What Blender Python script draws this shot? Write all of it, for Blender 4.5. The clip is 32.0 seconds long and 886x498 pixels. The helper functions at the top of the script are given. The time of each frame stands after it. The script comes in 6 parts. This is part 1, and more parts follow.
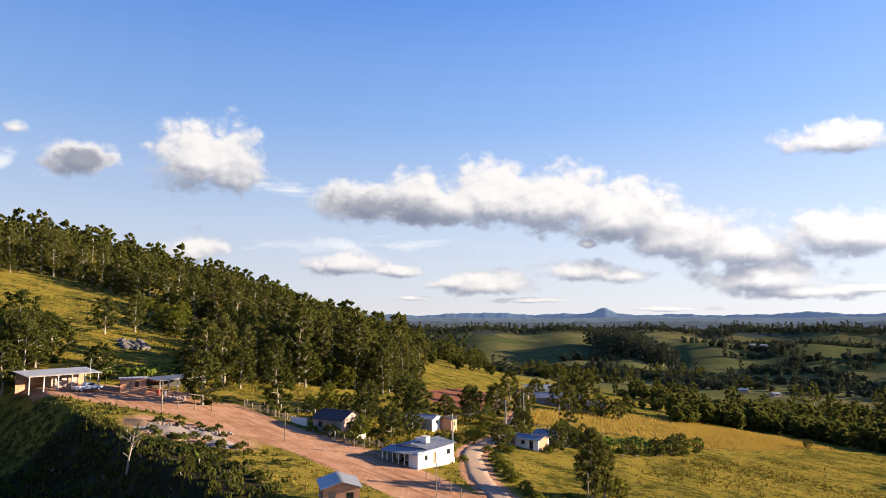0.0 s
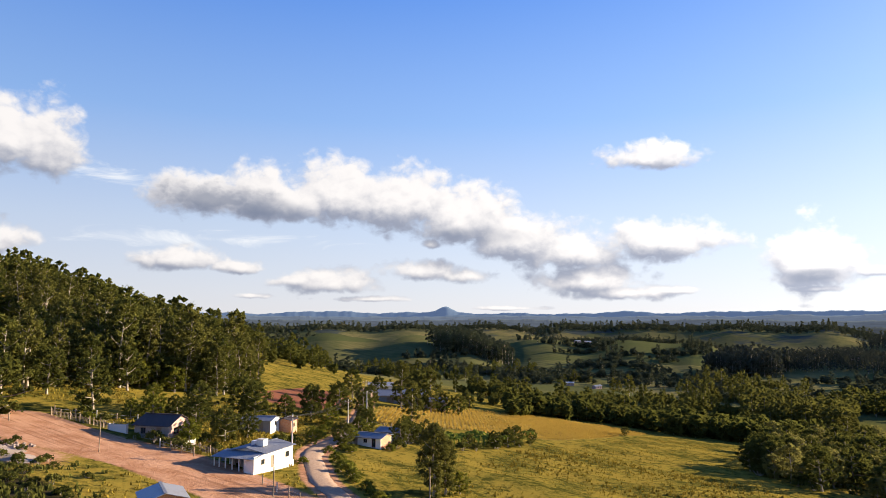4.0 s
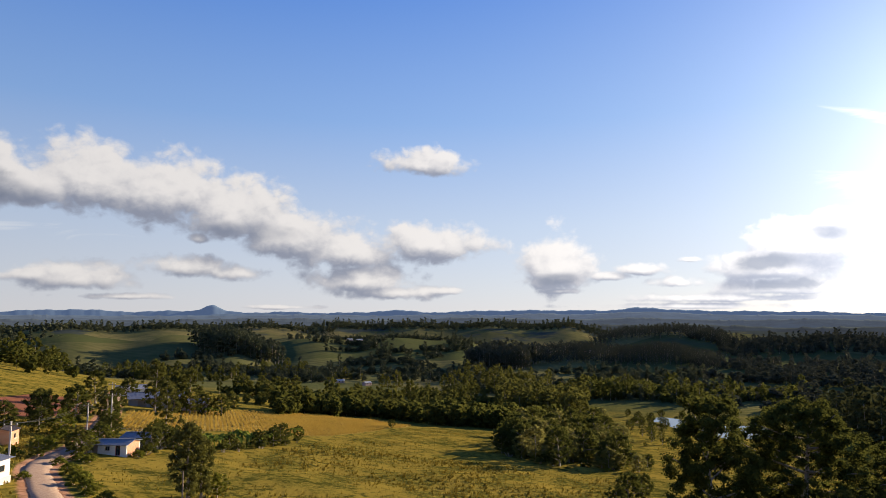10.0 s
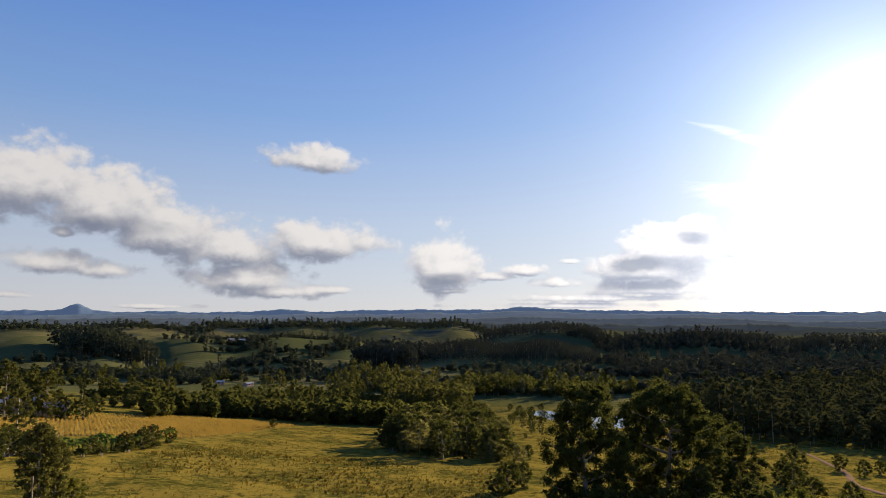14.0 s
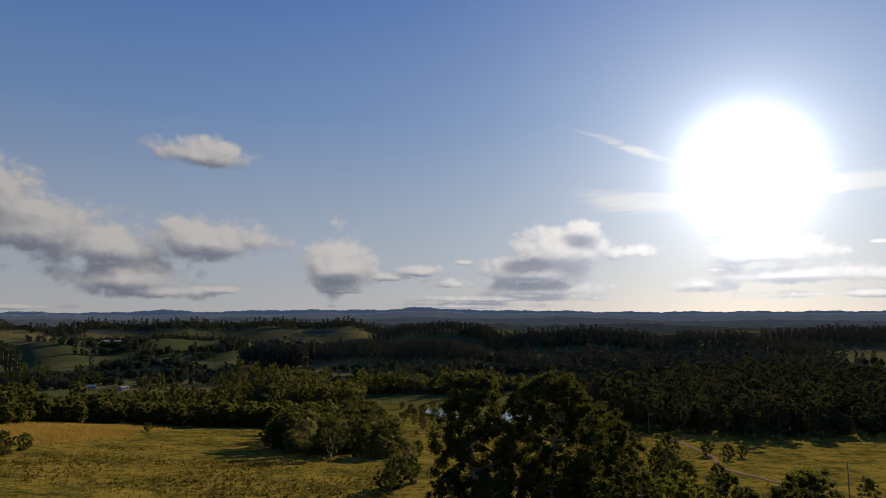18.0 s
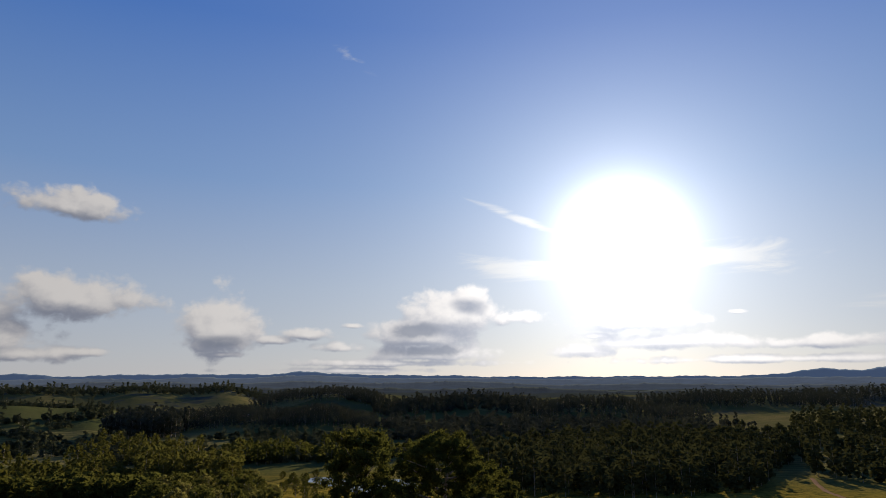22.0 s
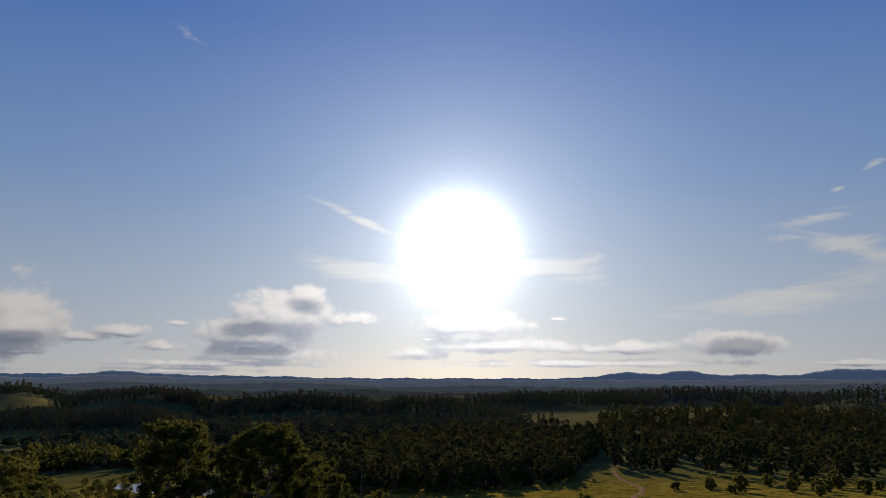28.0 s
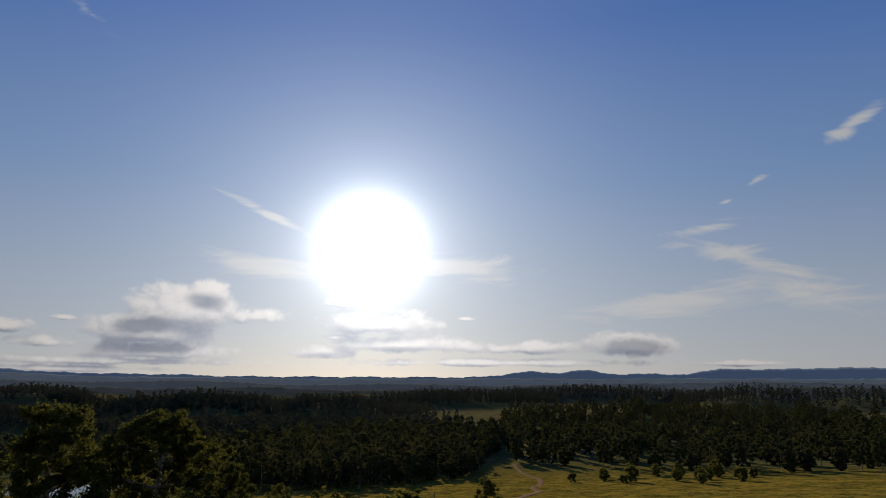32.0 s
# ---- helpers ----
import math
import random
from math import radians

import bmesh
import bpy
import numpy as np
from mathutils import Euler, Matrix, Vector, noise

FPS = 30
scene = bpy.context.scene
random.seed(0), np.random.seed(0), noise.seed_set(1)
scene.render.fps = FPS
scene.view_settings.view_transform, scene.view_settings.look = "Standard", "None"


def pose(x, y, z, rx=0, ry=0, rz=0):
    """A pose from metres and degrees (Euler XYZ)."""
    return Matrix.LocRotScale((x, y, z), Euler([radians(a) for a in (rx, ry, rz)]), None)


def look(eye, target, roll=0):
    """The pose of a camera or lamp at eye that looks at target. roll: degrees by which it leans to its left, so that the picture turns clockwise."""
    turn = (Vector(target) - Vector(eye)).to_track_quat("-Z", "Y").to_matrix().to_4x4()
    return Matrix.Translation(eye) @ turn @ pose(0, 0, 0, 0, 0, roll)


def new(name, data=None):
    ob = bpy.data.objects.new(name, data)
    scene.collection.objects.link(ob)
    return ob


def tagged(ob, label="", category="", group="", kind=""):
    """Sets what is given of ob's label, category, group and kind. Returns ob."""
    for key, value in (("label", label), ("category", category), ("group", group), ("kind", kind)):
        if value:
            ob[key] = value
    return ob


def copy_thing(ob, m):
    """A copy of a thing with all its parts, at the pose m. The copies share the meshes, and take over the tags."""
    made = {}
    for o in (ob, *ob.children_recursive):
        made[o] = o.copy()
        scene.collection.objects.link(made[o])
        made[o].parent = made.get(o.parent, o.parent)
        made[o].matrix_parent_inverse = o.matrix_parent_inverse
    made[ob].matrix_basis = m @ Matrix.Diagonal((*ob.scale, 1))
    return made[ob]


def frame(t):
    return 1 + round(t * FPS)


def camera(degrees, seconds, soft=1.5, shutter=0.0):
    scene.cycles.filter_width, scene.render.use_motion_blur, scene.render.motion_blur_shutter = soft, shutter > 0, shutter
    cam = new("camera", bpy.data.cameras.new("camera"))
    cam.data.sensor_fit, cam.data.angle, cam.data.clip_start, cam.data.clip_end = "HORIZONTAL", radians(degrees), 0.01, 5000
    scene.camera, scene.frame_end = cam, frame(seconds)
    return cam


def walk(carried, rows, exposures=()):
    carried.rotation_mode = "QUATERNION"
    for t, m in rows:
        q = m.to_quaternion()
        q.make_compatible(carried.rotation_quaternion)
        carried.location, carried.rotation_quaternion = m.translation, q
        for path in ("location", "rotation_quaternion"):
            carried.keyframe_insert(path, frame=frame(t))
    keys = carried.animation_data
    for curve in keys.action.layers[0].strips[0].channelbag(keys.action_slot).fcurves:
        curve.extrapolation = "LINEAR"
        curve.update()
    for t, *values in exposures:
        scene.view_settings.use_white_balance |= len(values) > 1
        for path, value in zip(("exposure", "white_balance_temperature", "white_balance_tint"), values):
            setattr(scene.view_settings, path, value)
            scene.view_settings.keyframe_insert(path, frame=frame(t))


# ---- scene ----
import itertools

# ---- camera and its walk ----
cam = camera(68.62, 32.0, soft=0.7)
WAY = [
    (0, 0.00, -0.00, 24.00, -13.80, 6.06, -0.03), (0.5, -0.05, 0.23, 23.97, -12.48, 6.08, -0.00), (1, -0.11, 0.47, 23.94, -10.96, 6.05, -0.07),
    (1.5, -0.17, 0.72, 23.91, -9.31, 6.05, -0.02), (2, -0.24, 0.98, 23.86, -7.63, 6.04, -0.04), (2.5, -0.30, 1.26, 23.80, -5.98, 6.02, 0.05),
    (4.5, -0.66, 2.47, 23.57, 2.41, 5.93, 0.06), (5, -0.64, 2.82, 23.53, 5.32, 5.91, 0.16), (5.5, -0.57, 3.15, 23.49, 8.22, 5.90, 0.27),
    (6, -0.47, 3.38, 23.44, 11.11, 5.90, 0.31), (6.5, -0.40, 3.51, 23.35, 12.93, 5.93, 0.28), (7, -0.34, 3.57, 23.24, 13.24, 5.90, 0.19),
    (7.5, -0.33, 3.61, 23.13, 13.50, 5.91, 0.18), (8, -0.32, 3.67, 23.00, 14.55, 5.92, 0.16), (8.5, -0.30, 3.73, 22.84, 15.85, 5.91, 0.09),
    (9, -0.24, 3.81, 22.68, 17.04, 5.90, 0.12), (9.5, -0.15, 3.91, 22.53, 18.32, 5.88, 0.03), (10, -0.04, 4.02, 22.39, 19.56, 5.87, 0.03),
    (10.5, 0.04, 4.13, 22.28, 20.82, 5.87, -0.00), (11, 0.07, 4.23, 22.18, 22.06, 5.85, 0.02), (11.5, 0.07, 4.32, 22.07, 23.31, 5.89, 0.01),
    (12, 0.09, 4.39, 21.92, 24.56, 5.85, -0.03), (12.5, 0.15, 4.44, 21.76, 25.76, 5.84, -0.05), (13, 0.27, 4.50, 21.58, 27.02, 5.87, -0.03),
    (13.5, 0.45, 4.58, 21.40, 28.15, 5.86, -0.03), (14, 0.69, 4.72, 21.24, 29.37, 5.82, -0.05), (14.5, 0.97, 4.92, 21.08, 30.56, 5.81, -0.10),
    (16.5, 2.14, 5.86, 20.34, 35.26, 5.83, -0.15), (17, 2.38, 6.08, 20.14, 36.47, 5.82, -0.15), (17.5, 2.56, 6.29, 19.96, 37.52, 5.84, -0.17),
    (18, 2.71, 6.49, 19.78, 38.64, 5.83, -0.17), (18.5, 2.82, 6.67, 19.61, 39.66, 5.16, -0.21), (19, 2.90, 6.83, 19.42, 40.83, 2.99, -0.25),
    (19.5, 2.96, 6.99, 19.25, 41.83, 2.00, -0.27), (20, 3.00, 7.15, 19.10, 43.22, 3.11, -0.26), (20.5, 3.05, 7.32, 18.94, 44.47, 5.08, -0.22),
    (21, 3.12, 7.48, 18.79, 45.81, 7.33, -0.24), (21.5, 3.22, 7.64, 18.65, 47.05, 9.31, -0.24), (22, 3.35, 7.78, 18.51, 48.38, 11.41, -0.19),
    (22.5, 3.47, 7.92, 18.39, 49.58, 11.64, -0.10), (23, 3.57, 8.06, 18.27, 50.89, 11.64, -0.07), (23.5, 3.64, 8.19, 18.15, 52.06, 11.66, -0.07),
    (24, 3.70, 8.28, 18.03, 53.33, 11.63, -0.06), (24.5, 3.74, 8.32, 17.91, 54.50, 11.65, -0.05), (25, 3.76, 8.30, 17.79, 55.81, 11.59, -0.02),
    (25.5, 3.76, 8.24, 17.69, 56.95, 11.60, 0.01), (27.5, 3.73, 7.82, 17.22, 61.70, 11.53, 0.09), (28, 3.74, 7.73, 17.09, 62.68, 11.54, 0.13),
    (28.5, 3.77, 7.68, 16.96, 63.55, 11.49, 0.12), (29, 3.82, 7.64, 16.81, 64.60, 11.48, 0.13), (29.5, 3.88, 7.62, 16.63, 65.56, 11.46, 0.17),
    (30, 3.96, 7.61, 16.43, 66.68, 11.44, 0.16), (30.5, 4.03, 7.61, 16.19, 67.63, 11.43, 0.24), (31, 4.09, 7.63, 15.91, 68.75, 11.44, 0.21),
    (31.5, 4.13, 7.65, 15.61, 69.70, 11.46, 0.20), (32, 4.16, 7.70, 15.30, 70.71, 11.47, 0.21),
]

def seat(x, y, z, heading, tilt, lean):
    """A camera pose from its place, compass heading, upward tilt and lean."""
    return pose(x, y, z, 90 + tilt, 0, -heading) @ pose(0, 0, 0, 0, 0, lean)


EXPO = [(0, 1.8), (4.5, 1.8), (6.5, 1.62), (9, 1.44), (13, 1.38), (16.5, 0.78), (19, 0.46), (22, 0.76), (25.5, 0.83), (28, 0.5), (32, 0.38)]
walk(cam, [(t, seat(*v)) for t, *v in WAY], EXPO)

# ---- sky, sun ----
SUN_AZ, SUN_EL = 64.2, 11.6
sun_way = Vector((math.sin(radians(SUN_AZ)) * math.cos(radians(SUN_EL)), math.cos(radians(SUN_AZ)) * math.cos(radians(SUN_EL)), math.sin(radians(SUN_EL))))


class Net:
    """A small builder for node trees."""

    def __init__(self, tree):
        self.tree = tree

    def add(self, kind, values=(), operation="", use_clamp=False, interpolation_type="", attribute_name="", bands_direction=""):
        n = self.tree.nodes.new(kind)
        if operation:
            n.operation = operation
        if use_clamp:
            n.use_clamp = True
        if interpolation_type:
            n.interpolation_type = interpolation_type
        if attribute_name:
            n.attribute_name = attribute_name
        if bands_direction:
            n.bands_direction = bands_direction
        for k, v in enumerate(values) if not isinstance(values, dict) else values.items():
            if v is None:
                continue
            if isinstance(v, bpy.types.NodeSocket):
                self.tree.links.new(v, n.inputs[k])
            else:
                n.inputs[k].default_value = (*v, 1) if n.inputs[k].type == "RGBA" and len(v) == 3 else v
        return n

    def m(self, op, a, b=None, c=None, clamp=False):
        return self.add("ShaderNodeMath", [a, b, c], operation=op, use_clamp=clamp).outputs[0]

    def v(self, op, a, b=None, c=None):
        n = self.add("ShaderNodeVectorMath", [a, b, c], operation=op)
        return n.outputs["Value"] if op in ("DOT_PRODUCT", "LENGTH", "DISTANCE") else n.outputs[0]

    def mix(self, f, a, b, blend="MIX"):
        n = self.tree.nodes.new("ShaderNodeMix")
        n.data_type, n.blend_type = "RGBA", blend
        for k, val in ((0, f), (6, a), (7, b)):
            if isinstance(val, bpy.types.NodeSocket):
                self.tree.links.new(val, n.inputs[k])
            else:
                n.inputs[k].default_value = val if k == 0 or len(val) == 4 else (*val, 1)
        return n.outputs[2]

    def noise(self, vec, scale, detail=4.0, rough=0.55, distort=0.0):
        n = self.add("ShaderNodeTexNoise", {"Scale": scale, "Detail": detail, "Roughness": rough, "Distortion": distort})
        if vec is not None:
            self.tree.links.new(vec, n.inputs["Vector"])
        return n.outputs[0]

    def ramp(self, f, lo, hi, a=0.0, b=1.0):
        n = self.add("ShaderNodeMapRange", [f, lo, hi, a, b], interpolation_type="SMOOTHSTEP")
        return n.outputs[0]

    def link(self, a, b):
        self.tree.links.new(a, b)


# clouds: compass heading, height over the horizon, half width, half height (degrees), thickness
CUMULUS = [
    (-43.4, 12.1, 3.2, 1.80, 0.75), (-34.4, 12.8, 3.7, 3.04, 1.00), (-47.9, 14.0, 2.1, 1.13, 0.45), (-34.9, 5.5, 2.3, 1.58, 0.85), (-20.4, 9.7, 4.2, 1.80, 1.05), (-12.6, 9.7, 3.6, 2.00, 1.10), (-22.3, 4.6, 3.4, 1.20, 1.00), (-17.5, 4.0, 2.6, 0.80, 0.80), (-15.7, 10.0, 4.1, 2.40, 1.00), (-9.2, 10.3, 3.9, 2.99, 1.05),
    (-3.7, 9.8, 4.8, 2.92, 1.05), (1.5, 8.5, 4.3, 2.91, 1.05), (6.4, 6.7, 4.2, 2.56, 1.05), (11.1, 5.4, 4.0, 1.99, 1.00), (17.9, 6.1, 4.9, 1.89, 1.00), (12.6, 3.0, 4.5, 1.59, 0.95), (15.3, 2.0, 6.4, 0.99, 0.75),
    (-1.2, 6.3, 1.2, 0.86, 0.75), (-2.2, 3.9, 4.1, 1.14, 0.95), (2.3, 3.5, 2.5, 0.97, 0.90), (-9.8, 2.8, 4.3, 1.27, 0.85), (-13.0, 3.0, 2.7, 0.97, 0.80), (-19.0, 4.1, 1.5, 0.83, 0.70), (19.8, 2.1, 2.5, 0.59, 0.70),
    (-16.5, 1.7, 2.2, 0.38, 0.60), (-7.0, 1.5, 5.6, 0.42, 0.60), (5.5, 0.7, 6.3, 0.34, 0.60), (17.8, 13.2, 4.1, 1.27, 0.90), (29.3, 4.0, 2.9, 2.70, 1.05), (29.7, 2.1, 3.0, 0.50, 0.75), (36.6, 3.8, 2.4, 0.64, 0.75),
    (40.4, 4.6, 1.3, 0.39, 0.60), (48.9, 5.5, 4.2, 1.88, 0.95), (50.8, 7.0, 1.8, 1.11, 0.95), (46.6, 3.8, 3.8, 1.43, 1.05), (47.5, 2.2, 5.6, 1.04, 1.00), (39.8, 2.7, 2.5, 0.64, 0.80), (54.7, 5.2, 3.3, 1.08, 0.70),
    (60.6, 2.3, 2.7, 0.85, 0.85), (61.4, 3.6, 2.0, 0.46, 0.70), (40.0, 0.8, 11.4, 0.44, 0.70), (65.0, 4.7, 5.0, 1.28, 0.85),
    (67.0, 3.0, 7.4, 0.98, 0.85), (78.3, 2.7, 5.9, 0.72, 0.85), (86.8, 2.8, 3.6, 1.10, 1.00), (33.9, 3.3, 2.1, 0.53, 0.80), (44.1, 1.4, 13.7, 0.54, 0.75), (74.8, 1.5, 15.1, 0.53, 0.75),
    (95.3, 1.4, 5.7, 0.34, 0.60), (62.2, 6.5, 2.9, 0.50, 0.70), (72.6, 5.3, 1.3, 0.35, 0.60),
    (118, 6, 8, 2.6, 0.9), (150, 9, 12, 3.4, 1.0), (185, 6, 14, 3.0, 1.0), (-80, 8, 9, 3.0, 0.9), (-120, 6, 14, 3.4, 1.0)]
# grey hearts of the thicker clouds: heading, height, half width, half height, depth of the grey
MURK = [(-19.8, 9.2, 6.4, 2.2, 0.9), (-15.0, 9.0, 3.6, 1.3, 0.5), (-43.4, 11.7, 3.6, 1.8, 0.9), (46.2, 4.3, 2.6, 0.8, 1.0), (46.9, 2.5, 4.6, 0.7, 1.0), (50.6, 6.4, 1.8, 0.7, 0.45), (87.2, 2.7, 3.6, 1.0, 0.75), (82.0, 2.3, 3.6, 0.7, 0.6),
        (29.6, 3.1, 2.4, 0.6, 0.7), (2.0, 7.0, 7.0, 0.9, 0.4), (66.0, 2.5, 6.0, 0.5, 0.6), (60.6, 2.0, 2.4, 0.5, 0.6)]
CIRRUS = [(93.5, 12.4, 2.9, 0.6, 0.1), (96.0, 9.9, 6.5, 1.0, -0.3), (91.0, 6.4, 9.0, 1.2, 0.1), (100.0, 6.6, 7.0, 1.2, -0.2), (56.0, 13.6, 4.2, 0.5, -0.42), (56.0, 9.4, 7.0, 1.0, -0.15), (73.0, 9.6, 5.2, 1.3, -0.1),
          (40.0, 27.5, 6.0, 1.2, -0.5), (104.5, 19.0, 2.6, 0.7, 0.5), (-20.0, 6.4, 13, 1.1, 0.0), (95, 14.4, 0.7, 0.25, 0.2), (97.2, 15.7, 0.8, 0.3, 0.3), (-50, 11, 9, 1.6, 0.1), (-27, 11, 6, 1.4, -0.15)]

world = bpy.data.worlds.new("world")
scene.world = world
world.use_nodes = True
wn = Net(world.node_tree)
world.node_tree.nodes.clear()
direction = wn.add("ShaderNodeTexCoord").outputs["Generated"]
sep = wn.add("ShaderNodeSeparateXYZ", [direction])
dx, dy, dz = sep.outputs
azim = wn.m("DEGREES", wn.m("ARCTAN2", dx, dy))
elev = wn.m("DEGREES", wn.m("ARCSINE", dz))
flat = wn.add("ShaderNodeCombineXYZ", [azim, elev, 0.0]).outputs[0]
air = wn.add("ShaderNodeTexSky")
air.sky_type, air.sun_disc, air.sun_elevation, air.sun_rotation = "NISHITA", False, radians(SUN_EL), radians(SUN_AZ)
air.altitude, air.air_density, air.dust_density, air.ozone_density = 100, 1.0, 0.6, 2.5
sky = air.outputs[0]
drift = wn.add("ShaderNodeTexNoise", {"Vector": flat, "Scale": 0.7, "Detail": 3.0}).outputs[1]
flow = wn.v("MULTIPLY", wn.v("MULTIPLY_ADD", drift, (0.9, 0.7, 0.0), flat), (0.78, 1.0, 0.0))


def billows(at_):
    """Soft cloud heaps with finer curls on them."""
    puff = wn.add("ShaderNodeTexVoronoi", {"Vector": at_, "Scale": 0.8, "Detail": 2.0, "Roughness": 0.5, "Lacunarity": 2.1})
    curl = wn.noise(at_, 0.36, 8.0, 0.56)
    return wn.m("MULTIPLY_ADD", curl, 1.9, wn.m("MULTIPLY_ADD", puff.outputs["Distance"], -0.32, -0.81))


turb = billows(flow)
turb2 = billows(wn.v("ADD", flow, (0.34, 0.46, 0.0)))
body = under = None
for a, e, w, h, d in CUMULUS:
    w, h, d = w * 1.1, h * 1.12, d + (0.27 if h > 1.2 else 0.19)
    here = wn.v("MULTIPLY_ADD", flat, (1 / w, 1 / h, 0), (-a / w, -e / h, 0))
    here = wn.v("MAXIMUM", here, wn.v("MULTIPLY", here, (-1.0, -1.45, 0.0)))
    one = wn.m("MULTIPLY_ADD", wn.v("LENGTH", here), -1.0, d)
    up = wn.v("MULTIPLY_ADD", flat, (1 / w, 1 / h, 0), (-a / w + 0.12, -e / h + 0.6, 0))
    two = wn.m("MULTIPLY_ADD", wn.v("LENGTH", up), -1.0, d)
    body = one if body is None else wn.m("SMOOTH_MAX", body, one, 0.12)
    under = two if under is None else wn.m("SMOOTH_MAX", under, two, 0.12)
dense = wn.m("ADD", body, turb)
cover = wn.ramp(dense, -0.10, 0.44)
high = wn.m("MULTIPLY_ADD", wn.m("SUBTRACT", body, under), 0.85, 0.54)
lit = wn.ramp(wn.m("ADD", high, wn.m("MULTIPLY", wn.m("SUBTRACT", turb, turb2), 0.6)), 0.05, 1.15)
murk = None
for a, e, w, h, d in MURK:
    one = wn.m("MULTIPLY", wn.ramp(wn.m("ADD", wn.v("LENGTH", wn.v("MULTIPLY_ADD", flat, (1 / w, 1 / h, 0), (-a / w, -e / h, 0))), wn.m("MULTIPLY", turb, -0.9)), 1.25, 0.45), d)
    murk = one if murk is None else wn.m("MAXIMUM", murk, one)
wisp = None
for a, e, w, h, k in CIRRUS:
    tilted = wn.add("ShaderNodeCombineXYZ", [azim, wn.m("MULTIPLY_ADD", azim, -k, elev), 0.0]).outputs[0]
    one = wn.m("SUBTRACT", 1.0, wn.v("LENGTH", wn.v("MULTIPLY_ADD", tilted, (1 / w, 1 / h, 0), (-a / w, -(e - k * a) / h, 0))))
    if e > 20 or a < 0:
        one = wn.m("SUBTRACT", one, 0.85 if e > 20 else 0.45)
    wisp = one if wisp is None else wn.m("MAXIMUM", wisp, one)
streak = wn.noise(wn.v("MULTIPLY", wn.v("ADD", flat, (0, 0, 3)), (0.16, 0.75, 1.0)), 0.8, 5.0, 0.6, 1.2)
thin = wn.m("MULTIPLY", wn.ramp(wn.m("ADD", wisp, wn.m("MULTIPLY_ADD", streak, 3.0, -1.5)), -0.1, 1.0), 0.85)
sunny = wn.v("DOT_PRODUCT", direction, tuple(sun_way))
angle = wn.m("DEGREES", wn.m("ARCCOSINE", wn.m("MINIMUM", sunny, 1.0)))
halo = wn.m("ADD", wn.m("MULTIPLY", wn.m("EXPONENT", wn.m("MULTIPLY", wn.m("POWER", wn.m("DIVIDE", angle, 3.1), 2.0), -1.0)), 8.0),
            wn.m("ADD", wn.m("MULTIPLY", wn.m("EXPONENT", wn.m("DIVIDE", angle, -7.5)), 1.15), wn.m("MULTIPLY", wn.m("EXPONENT", wn.m("DIVIDE", angle, -17.0)), 0.42)))
halo = wn.m("ADD", halo, wn.m("MULTIPLY", wn.m("EXPONENT", wn.m("MULTIPLY", wn.m("POWER", wn.m("DIVIDE", angle, 5.6), 2.0), -1.0)), 0.7))
SKY = 0.10
nishita = wn.mix(1.0, sky, (SKY * 0.85, SKY, SKY * 1.3), "MULTIPLY")
fade = wn.add("ShaderNodeValToRGB", [wn.m("DIVIDE", elev, 60.0, clamp=True)])
stops = fade.color_ramp.elements
stops[0].position, stops[0].color = 0.0, (0.84, 0.83, 0.87, 1)
stops[1].position, stops[1].color = 1.0, (0.025, 0.15, 0.64, 1)
for at_, c_ in ((0.13, (0.62, 0.72, 0.90)), (0.28, (0.30, 0.505, 0.91)), (0.5, (0.085, 0.27, 0.83))):
    stops.new(at_).color = (*c_, 1)
away = wn.ramp(angle, 35.0, 105.0, 1.08, 0.90)
base = wn.mix(1.0, wn.mix(0.82, nishita, fade.outputs[0]), wn.add("ShaderNodeCombineXYZ", [away, away, away]).outputs[0], "MULTIPLY")
bright = wn.m("MULTIPLY_ADD", wn.m("EXPONENT", wn.m("DIVIDE", angle, -18.0)), 1.5, 0.85)
shade_col = wn.mix(lit, (0.33, 0.36, 0.46), (1.05, 1.0, 0.97))
shade_col = wn.mix(wn.m("MULTIPLY", wn.m("MULTIPLY", murk, wn.ramp(dense, 0.15, 0.7)), 0.85), shade_col, (0.19, 0.225, 0.32))
cloud_col = wn.mix(1.0, shade_col, wn.add("ShaderNodeCombineXYZ", [bright, bright, bright]).outputs[0], "MULTIPLY")
veil = wn.m("MULTIPLY_ADD", wn.m("EXPONENT", wn.m("DIVIDE", angle, -16.0)), 0.55, 0.92)
withthin = wn.mix(thin, base, wn.add("ShaderNodeCombineXYZ", [veil, veil, veil]).outputs[0])
full = wn.mix(wn.m("MULTIPLY", cover, 0.96), withthin, cloud_col)
glow = wn.v("SCALE", wn.add("ShaderNodeCombineXYZ", [0.96, 0.98, 1.0]).outputs[0])
wn.link(halo, glow.node.inputs["Scale"])
total = wn.mix(1.0, full, glow, "ADD")
out = wn.add("ShaderNodeOutputWorld")
wn.link(wn.add("ShaderNodeBackground", [total, 0.32]).outputs[0], out.inputs[0])

sun_lamp = new("sun", bpy.data.lights.new("sun", "SUN"))
sun_lamp.data.energy, sun_lamp.data.angle, sun_lamp.data.color = 5.0, radians(0.55), (1.0, 0.82, 0.57)
sun_lamp.matrix_world = look(sun_way * 500, (0, 0, 0))

# ---- materials ----
MATS = {}


